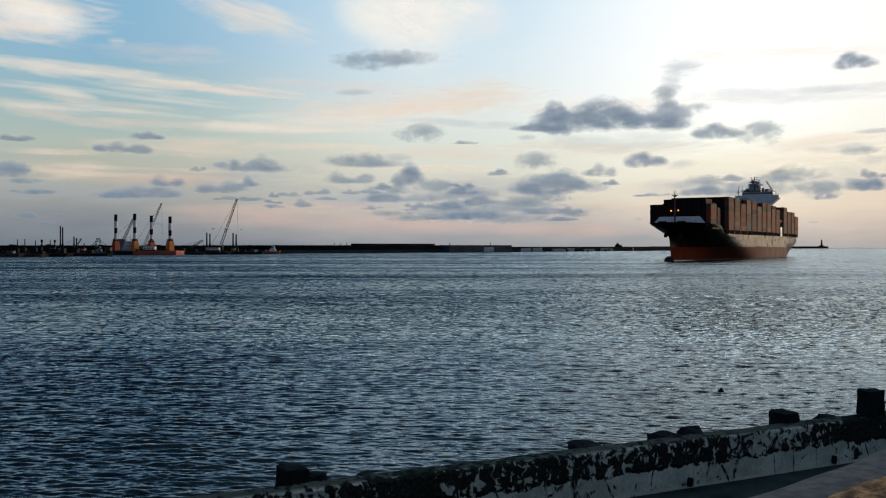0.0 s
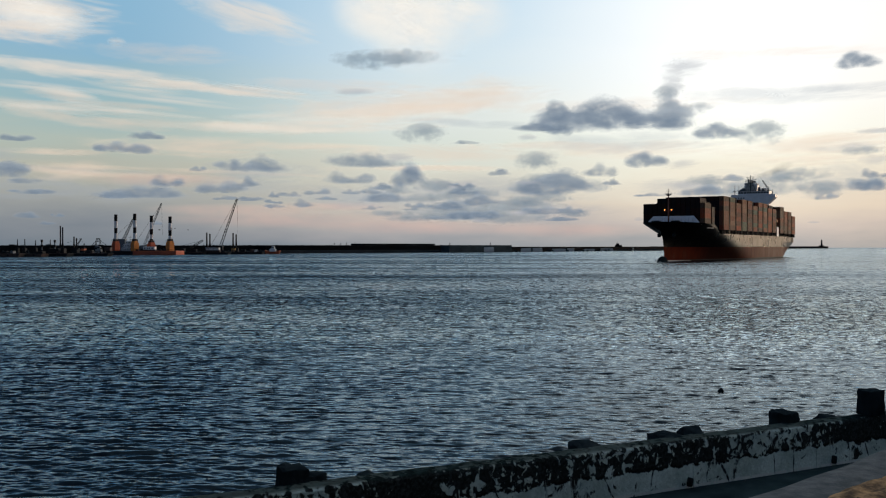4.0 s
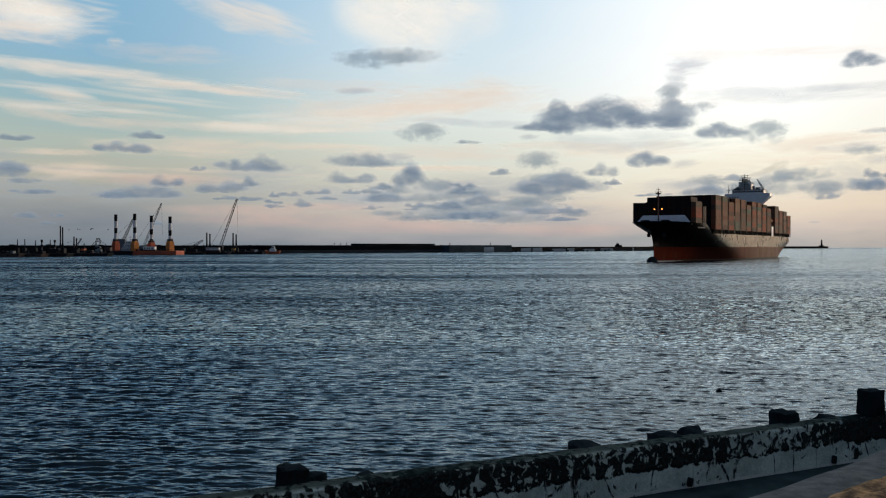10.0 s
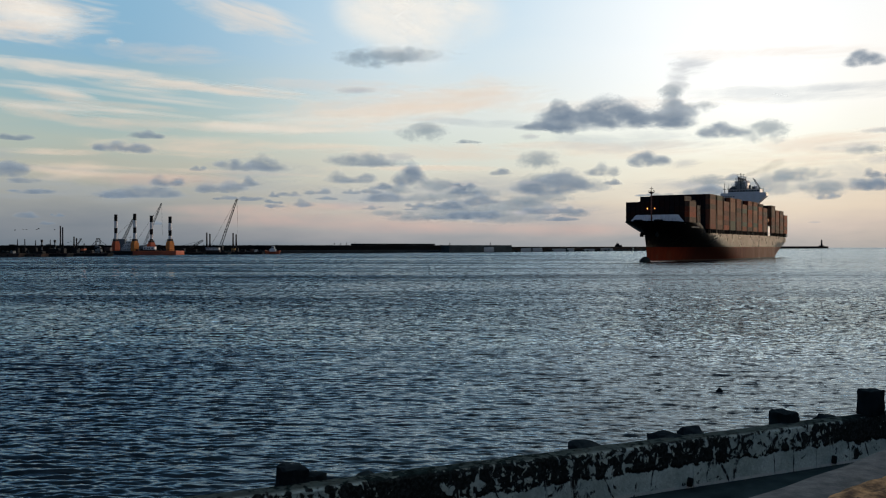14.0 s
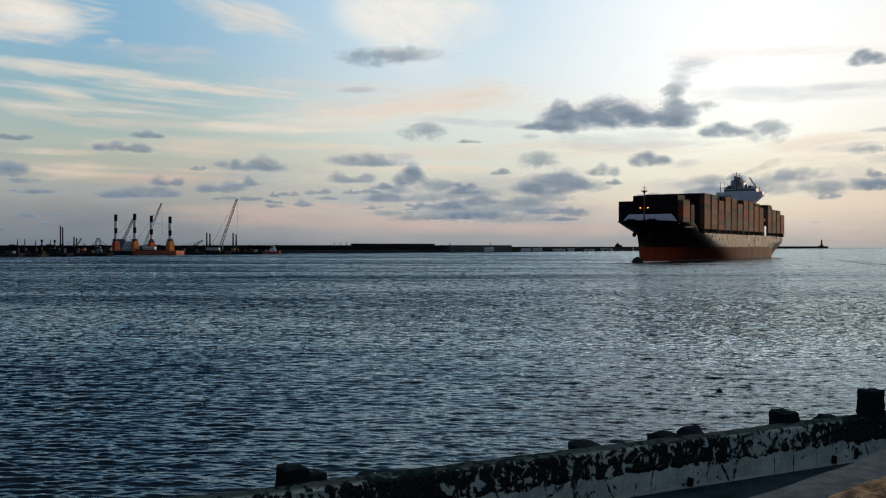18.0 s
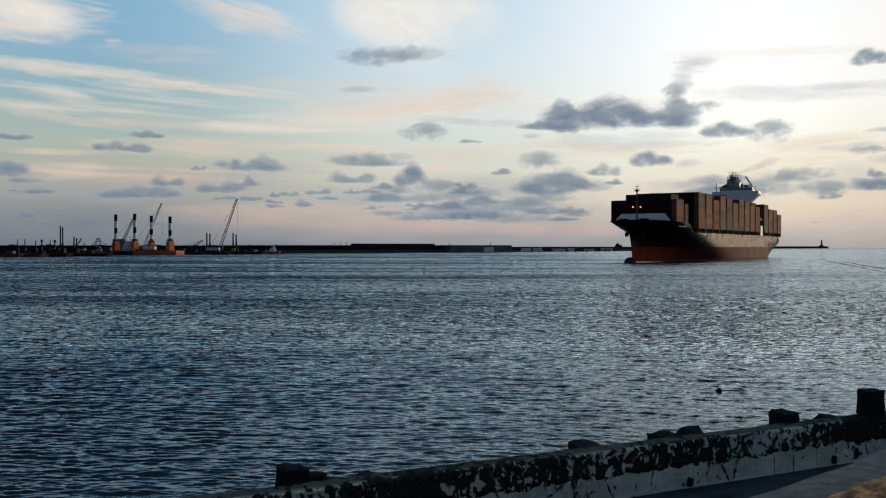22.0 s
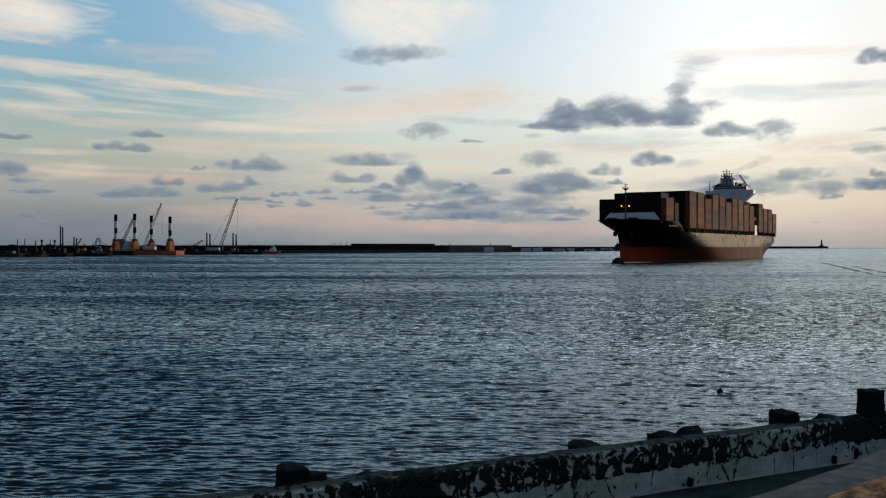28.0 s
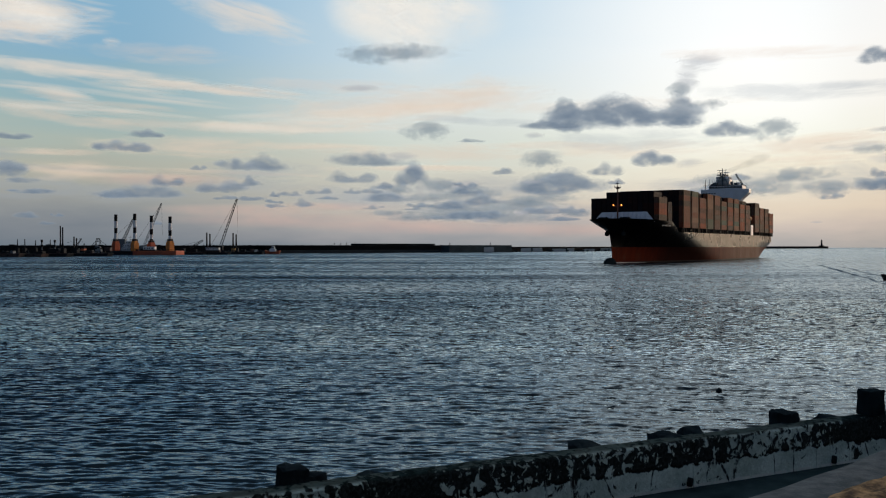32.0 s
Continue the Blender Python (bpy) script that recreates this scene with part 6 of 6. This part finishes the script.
def build_boat():
    b = empty("motor_boat", pose(97, 205, 0), "small dark open motor boat with a raised bow", "boat")
    bm = bmesh.new()
    rings = []
    for i in range(13):
        t = i / 12
        wd = 1.15 * (1 - (1 - min(1, t * 1.7)) ** 2.2) + 0.02
        zt = 1.5 - 0.75 * min(1, t * 1.6)
        x = 8.0 * t
        rings.append([bm.verts.new(v) for v in ((x, -wd, zt), (x + 0.9 * (1 - t), -wd * 0.7, -0.3), (x + 0.9 * (1 - t), wd * 0.7, -0.3), (x, wd, zt))])
    for r0, r1 in zip(rings, rings[1:]):
        for j in range(4):
            bm.faces.new((r0[j], r1[j], r1[(j + 1) % 4], r0[(j + 1) % 4]))
    bm.faces.new(rings[0])
    bm.faces.new(rings[-1][::-1])
    bmesh.ops.recalc_face_normals(bm, faces=bm.faces)
    part("boat_hull", bm, M_STEEL, b)
    part("cabin", boxed(3.2, 5.6, -0.8, 0.8, 0.6, 2.1, bevel=0.12), M_GREYBLUE, b)
    part("engine", boxed(7.7, 8.3, -0.3, 0.3, 0.2, 1.4, bevel=0.08), M_STEEL, b)
    return b


boat = build_boat()


def wash_ridge(length, seed, height):
    """One long, low wash crest that swells and breaks along its line, steep on the side that leads."""
    bm = bmesh.new()
    rows = []
    n = 220
    for a in range(n + 1):
        t = a / n
        x = t * length
        amp = height * min(1.0, 2.2 * t, 4 * (1 - t)) * (0.12 + 1.1 * noise.noise(Vector((x * 0.13, seed, 0))) + 0.6 * noise.noise(Vector((x * 0.6, seed, 4))))
        amp = max(amp, 0.0)
        mid = 1.3 * noise.noise(Vector((x * 0.05, seed, 9))) + 0.5 * noise.noise(Vector((x * 0.3, seed, 2)))
        w = 1.1 + 0.4 * noise.noise(Vector((x * 0.2, 3, seed)))
        rows.append([bm.verts.new((x, mid + w * v, -0.06 + (amp + 0.05) * h)) for v, h in ((-2.0, 0), (-1.2, 0.18), (-0.6, 0.6), (0, 1.0), (0.45, 0.75), (0.8, 0.25), (1.1, 0))])
    for r0, r1 in zip(rows, rows[1:]):
        for j in range(6):
            bm.faces.new((r0[j], r1[j], r1[j + 1], r0[j + 1]))
    bmesh.ops.recalc_face_normals(bm, faces=bm.faces)
    return bm


WASH_ANG = 71.6
wash = []
for i_, (dx_, dy_, nn_, ww_) in enumerate(((0, 0, 270, 0.34), (7, 4, 200, 0.24))):
    ob_ = part("wash_wave", wash_ridge(nn_, i_ * 5.3 + 3, ww_), M_WASH, at=pose(78 + dx_, 153 + dy_, 0, 0, 0, WASH_ANG), smooth=True)
    wash.append((tagged(ob_, "low travelling wash wave on the harbour water", "wave", "wash waves"), dx_, dy_))

# smoke from the ship's funnel, in soft rigid puffs
smoke = empty("funnel_smoke", pose(0, 0, 0), "thin brown exhaust haze trailing from the funnel", "smoke")


def puff(at, w, hh):
    bm = bmesh.new()
    rim_l = bm.verts.layers.float.new("rim")
    bmesh.ops.create_grid(bm, x_segments=14, y_segments=10, size=1)
    for v in bm.verts:
        x, z = v.co.x, v.co.y
        r2 = min(1.0, x * x + z * z)
        v[rim_l] = r2
        v.co = Vector((x * w, -0.3 * hh * (1 - r2), z * hh))
    ob = part("smoke_puff", bm, M_SMOKE, smoke, at=at, smooth=True)
    ob.visible_shadow = False


for i_ in range(3):
    puff(pose(4 + i_ * 7.5, -1.0 * i_, 56 + i_ * 2.6 + 0.5 * i_ * i_ * 0.4, 0, -18, 0), 6.5 + i_ * 2.2, 2.0 + i_ * 0.8)

# foam where the bow cuts the water, and along the waterline
bm_ = bmesh.new()
for side_ in (-1, 1):
    prev_ = None
    for i_ in range(46):
        s_ = 0.3 + i_ * 0.8
        hb_ = half_breadth(s_, 0.0)
        a_ = max(0.0, 1 - i_ / 45)
        wob_ = 0.25 * noise.noise(Vector((s_ * 0.8, side_, 0)))
        cur_ = [bm_.verts.new((s_, -side_ * (hb_ - 0.05), 0.06 + 0.52 * a_ + 0.5 * wob_ * a_)), bm_.verts.new((s_, -side_ * (hb_ + 0.3 + 0.2 * a_), 0.05 + 0.36 * a_)), bm_.verts.new((s_, -side_ * (hb_ + 0.5 + 0.4 * a_ + wob_), -0.1))]
        if prev_:
            for j_ in range(2):
                bm_.faces.new((prev_[j_], cur_[j_], cur_[j_ + 1], prev_[j_ + 1]))
        prev_ = cur_
bmesh.ops.recalc_face_normals(bm_, faces=bm_.faces)
part("bow_foam", bm_, M_FOAM, ship, "thin white foam along the bow", smooth=True)

# ---- clouds: far backdrop, drifting slowly ----
CLOUDS = []


def build_cloud(px, py, w, h, mat, tilt=0.0, flat=0.45, d=4500.0, label="grey-blue dusk cloud drifting over the harbour"):
    """A soft bank of vapour, w x h as it looks from the quay, bulging towards the viewer; its base is flatter than its crown."""
    k = d / F
    hw, hh = w * k / 2 * 1.4, h * k / 2 * 1.5
    if mat == M_CLOUD:
        hw, hh = hw * 1.14, hh * 1.1
    bm = bmesh.new()
    rim_l = bm.verts.layers.float.new("rim")
    low_l = bm.verts.layers.float.new("low")
    core_l = bm.verts.layers.float.new("core")
    core = 0.50 if w > 150 else 0.38 if w > 100 else 0.32 if w > 60 else 0.22
    # lobes: one long bank, and for heaped clouds several billows along it
    rs = random.Random(int(px * 31 + py * 7))
    if mat == M_CLOUD:
        lobes = [(rs.uniform(-0.06, 0.06), -0.16, 0.84, 0.52)]
        for i in range(2 + int(w / 50)):
            sz = rs.uniform(0.28, 0.5)
            lobes.append((rs.uniform(-0.62, 0.62), rs.uniform(-0.25, 0.2), sz, rs.uniform(0.42, 0.8)))
        lobes.append((rs.uniform(-0.3, 0.3), 0.12, 0.36, 0.82))
    else:
        lobes = [(0.0, 0.0, 1.0, 1.0)]
    nx, nz = 36, 20
    grid = []
    for iz in range(nz + 1):
        row = []
        for ix in range(nx + 1):
            x, z = ix / nx * 2 - 1, iz / nz * 2 - 1
            tot = 0.0
            for lx, lz, a, b in lobes:
                dz = (z - lz) / b
                if dz < 0:
                    dz /= 1 - flat
                tot += math.exp(-5 * (((x - lx) / a) ** 2 + dz * dz))
            r2 = min(1.3, max(0.0, -math.log(max(tot, 1e-6)) / 5))
            edge = max(abs(x), abs(z))
            r2 = max(r2, 1.0 + (edge - 0.97) * 8) if edge > 0.97 else r2
            v = bm.verts.new((x * hw, -0.25 * min(hw, hh) * max(0.0, 1 - r2), z * hh))
            v[rim_l], v[low_l], v[core_l] = r2, 0.5 + 0.5 * z, core
            row.append(v)
        grid.append(row)
    for r0, r1 in zip(grid, grid[1:]):
        for ix in range(nx):
            if min(q[rim_l] for q in (r0[ix], r0[ix + 1], r1[ix + 1], r1[ix])) < 1.0:
                bm.faces.new((r0[ix], r0[ix + 1], r1[ix + 1], r1[ix]))
    bmesh.ops.delete(bm, geom=[v for v in bm.verts if not v.link_faces], context="VERTS")
    p = way(px, py, d)
    ang = -math.degrees(math.atan2(p.x, p.y))
    ob = part("cloud", bm, mat, at=Matrix.Translation(p) @ pose(0, 0, 0, 0, tilt, ang), smooth=True)
    ob.visible_shadow = False
    tagged(ob, label, "cloud", "clouds over the harbour", "structure")
    # drift across the sky over the clip, faster the higher it stands
    dy = 436 - py
    if mat in (M_CIRRUS, M_BRIGHT, M_HAZE, M_PEACH, M_PINK, M_STREAK, M_GOLD):
        mv = (-12 * dy / 400, 0)
    else:
        mv = (dy * (0.055 + 0.00011 * (px - 784)), -dy * dy * 1.0e-4)
    CLOUDS.append((ob, way(px + mv[0], py + mv[1], d), tilt, ang))
    return ob


CUMULUS = [(1096, 212, 222, 66), (985, 206, 62, 48), (1160, 206, 110, 50), (965, 228, 90, 20), (1280, 236, 92, 36), (1514, 112, 86, 38), (1145, 288, 78, 34), (1057, 304, 60, 32), (975, 330, 170, 44), (880, 307, 46, 14), (825, 253, 50, 10), (662, 288, 124, 32), (612, 318, 78, 26), (728, 316, 74, 48), (690, 352, 98, 22), (790, 366, 92, 20),
           (860, 356, 84, 22), (668, 332, 42, 16), (565, 341, 48, 14), (622, 341, 28, 12), (537, 361, 46, 18), (518, 345, 40, 12), (655, 369, 36, 10), (800, 384, 130, 18),
           (872, 381, 76, 16), (965, 374, 100, 18), (1010, 374, 42, 18), (985, 389, 70, 10), (225, 265, 92, 24), (252, 243, 60, 18), (18, 246, 62, 14), (12, 305, 74, 38),
           (46, 322, 54, 14), (62, 341, 72, 11), (242, 343, 140, 28), (196, 347, 48, 16), (290, 323, 58, 28), (415, 297, 52, 26), (476, 294, 78, 38), (388, 335, 88, 26),
           (446, 325, 42, 22), (350, 301, 30, 12), (440, 354, 50, 9), (482, 358, 30, 9), (105, 382, 24, 8), (82, 396, 32, 8), (1540, 310, 44, 20), (1530, 331, 78, 28),
           (1460, 350, 42, 15), (1290, 317, 56, 14), (1240, 340, 90, 24), (1082, 325, 40, 14), (815, 340, 60, 16)]
VEILS = [(1200, 292, 76, 20), (815, 328, 84, 20), (1210, 330, 80, 22),
         (1548, 233, 80, 11), (700, 282, 70, 22), (625, 165, 80, 14), (930, 245, 40, 12), (1500, 262, 120, 20), (1545, 285, 70, 24), (1186, 150, 46, 60), (1208, 122, 84, 40)]
# cirrus: place, width, height, lean
CIRRUS = [(60, 30, 300, 90, 0), (450, 34, 230, 56, 14), (210, 135, 470, 30, 4), (110, 170, 130, 20, 4), (240, 190, 240, 16, 3),
          (170, 215, 300, 22, 6), (540, 224, 400, 26, -1), (700, 186, 420, 50, -3), (840, 168, 220, 64, -4), (135, 270, 150, 12, 0), (130, 300, 150, 36, 0), (420, 160, 340, 18, 3), (1430, 258, 280, 34, -2), (1150, 262, 300, 30, 0), (350, 260, 340, 34, 0), (800, 270, 400, 34, 0)]


BRIGHT = [(700, 18, 190, 120, 10), (735, 52, 150, 120, 22), (660, 22, 110, 80, 0), (30, 20, 190, 70, 4), (85, 34, 130, 40, 6), (810, 20, 160, 100, 10)]
PINK = [(540, 388, 420, 26), (420, 372, 260, 18), (760, 402, 360, 22), (1010, 408, 260, 20), (300, 318, 240, 22), (600, 366, 240, 14)]


# crisp streaks: place, width, height, lean
STREAKS = [(170, 126, 360, 20, 3), (250, 156, 140, 14, 3), (430, 160, 280, 16, 4), (122, 169, 90, 20, 9), (200, 197, 300, 12, 3), (60, 152, 180, 12, 2),
           (430, 227, 250, 12, 1), (620, 219, 340, 22, -3), (300, 176, 260, 12, 4), (75, 192, 160, 12, 2), (208, 74, 26, 12, 0), (560, 203, 260, 14, -3), (450, 20, 190, 30, 14), (40, 46, 170, 16, 3), (90, 18, 160, 18, 5)]
GOLD = [(810, 178, 300, 30, -5), (80, 268, 130, 10, 0), (128, 300, 130, 16, 2), (1510, 238, 190, 16, -3), (1490, 262, 200, 14, -2), (700, 196, 260, 18, -4), (330, 268, 260, 14, 2), (560, 262, 240, 14, 0), (1430, 284, 220, 16, -1),
        (760, 300, 200, 12, 0)]
THIN = [(655, 108, 120, 34), (708, 104, 110, 30), (1408, 309, 110, 26), (1455, 342, 64, 22), (1528, 268, 70, 18), (1375, 318, 70, 16), (1174, 176, 46, 52), (1232, 192, 66, 20), (815, 374, 160, 30), (895, 386, 150, 20), (750, 386, 120, 14), (700, 378, 90, 12), (930, 360, 120, 20), (1330, 340, 140, 18), (1450, 332, 120, 20), (1345, 236, 92, 42), (948, 288, 92, 32), (745, 238, 90, 34),
        (770, 330, 90, 22), (830, 345, 110, 24), (905, 365, 120, 22), (760, 352, 80, 20), (850, 378, 110, 16), (960, 352, 110, 20), (1015, 378, 70, 14), (700, 338, 60, 18),
        (1330, 330, 120, 22), (1250, 322, 90, 20), (1540, 322, 80, 26), (950, 318, 70, 18)]


def build_clouds():
    dist = 4300.0
    random.seed(23)
    # torn scraps low over the horizon
    for i in range(24):
        px = random.gauss(760, 170) if i < 12 else random.uniform(20, 1540)
        py = random.uniform(318, 398)
        build_cloud(px, py, random.uniform(18, 60), random.uniform(6, 14), M_CLOUD if i % 3 else M_VEIL, d=dist - 60 - i, label="small torn scrap of dusk cloud")
    # faint bands of high haze
    for i in range(16):
        py = random.uniform(70, 350)
        build_cloud(random.uniform(-40, 1600), py, random.uniform(160, 460), random.uniform(8, 30) * (0.5 + (436 - py) / 400), M_HAZE if i % 3 else M_BLUEHAZE,
                    tilt=random.uniform(-2, 4), d=4780 + i, flat=0.0, label="faint band of high haze")
    # bluish banks low in the distance
    for i, row in enumerate(((780, 352, 460, 56), (930, 374, 330, 34), (640, 345, 280, 44), (1290, 330, 320, 56), (1470, 318, 240, 60), (860, 330, 360, 40), (250, 338, 260, 44), (60, 330, 200, 50), (450, 312, 220, 60), (1130, 250, 360, 40))):
        build_cloud(*row, M_BLUEHAZE, d=4700 + i * 3, flat=0.1, label="faint bluish bank of far cloud")
    for i, row in enumerate(PINK):
        build_cloud(*row, M_PINK, d=4690 + i * 2, flat=0.0, label="faint pink streak of haze at dusk")
    for row in BRIGHT:
        build_cloud(*row[:4], M_BRIGHT, tilt=row[4], d=4720 + row[0] * 0.021, flat=0.0, label="bright cream patch of high cloud")
    for i, row in enumerate(STREAKS + GOLD):
        build_cloud(*row[:4], M_STREAK if i < len(STREAKS) else M_GOLD, tilt=row[4], d=4640 + i * 1.5, flat=0.0, label="crisp cream streak of high cloud at dusk")
    for row in CUMULUS:
        build_cloud(*row, M_CLOUD, d=dist)
        dist += 2.0
    for row in THIN:
        build_cloud(*row, M_THIN, d=dist + 60, flat=0.1, label="thin ragged dusk cloud")
        dist += 2.0
    for row in VEILS:
        build_cloud(*row, M_VEIL, d=dist + 100, flat=0.2, label="thin grey cloud veil in the dusk sky")
        dist += 2.0
    for px, py, w, hh, lean in CIRRUS:
        build_cloud(px, py, w, hh, M_CIRRUS if py < 150 or px == 540 else M_PEACH, tilt=lean, d=dist + 250, flat=0.0, label="cream streak of high cloud in the dusk sky")
        dist += 2.0


build_clouds()


def motions():
    """All that moves: the ship, the clouds, the drifting water."""
    a = 90 - PSI
    walk(ship, [(0, pose(115.8, 472.2, 0, 0, 0, a)), (16, pose(94.85, 440.2, 0, 0, 0, a)), (32, pose(74.2, 407.6, 0, 0, 0, a))])
    for ob, end, tilt, ang in CLOUDS:
        walk(ob, [(0, ob.matrix_basis.copy()), (32, Matrix.Translation(end) @ pose(0, 0, 0, 0, tilt, ang))])
    for k, (bird, wings) in enumerate(birds):
        back, across, up = FLOCK[k]
        rows = []
        # the flock crosses from right to left low above the far bank
        for t in (0, 4, 8, 12, 16, 20, 26, 32):
            x = -164.7 - 9.3 * t + back
            rows.append((t, pose(x, 640 + across * 4, 18.8 + up + 0.3 * math.sin(t + k), 0, 0, 4 * math.sin(t * 0.5 + k))))
        walk(bird, rows)
        for wing, side in wings:
            walk(wing, [(n * 0.4, pose(0, 0, 0, side * (24 * math.sin(n * 2.2 + k) + 4))) for n in range(81)])
    walk(buoy, [(n * 0.8, pose(14.5 - 0.09 * min(1, n * 0.8 / 12) - 0.05 * math.sin(n * 0.7), 48.4, 0.03 * math.sin(n * 1.9) + 0.01, 5 * math.sin(n * 1.3), 6 * math.sin(n * 1.7), 0)) for n in range(41)])
    walk(boat, [(t, pose(96.5 + 5.0 * (32 - t), 205 + 0.4 * (32 - t), 0.03 * math.sin(t * 3), 0, 1.5 * math.sin(t * 2), 3)) for t in (0, 8, 16, 22, 26, 28, 29, 30, 31, 31.5, 32)])
    for ob, dx, dy in wash:
        walk(ob, [(t, pose(x + dx, y + dy, 0, 0, 0, WASH_ANG)) for t, x, y in ((0, 340, 580), (14, 250, 400), (17.5, 162, 325), (24, 122, 243), (29.5, 89, 181), (32, 78, 153))])
    walk(smoke, [(t, pose(115.8 - 41.6 * t / 32 + 0.509 * 204, 472.2 - 64.6 * t / 32 + 0.861 * 204, 0, 0, 0, 0)) for t in (0, 16, 32)])
    walk(water, [(0, pose(0, 0, 0)), (32, pose(-6, -9, 0))])


motions()
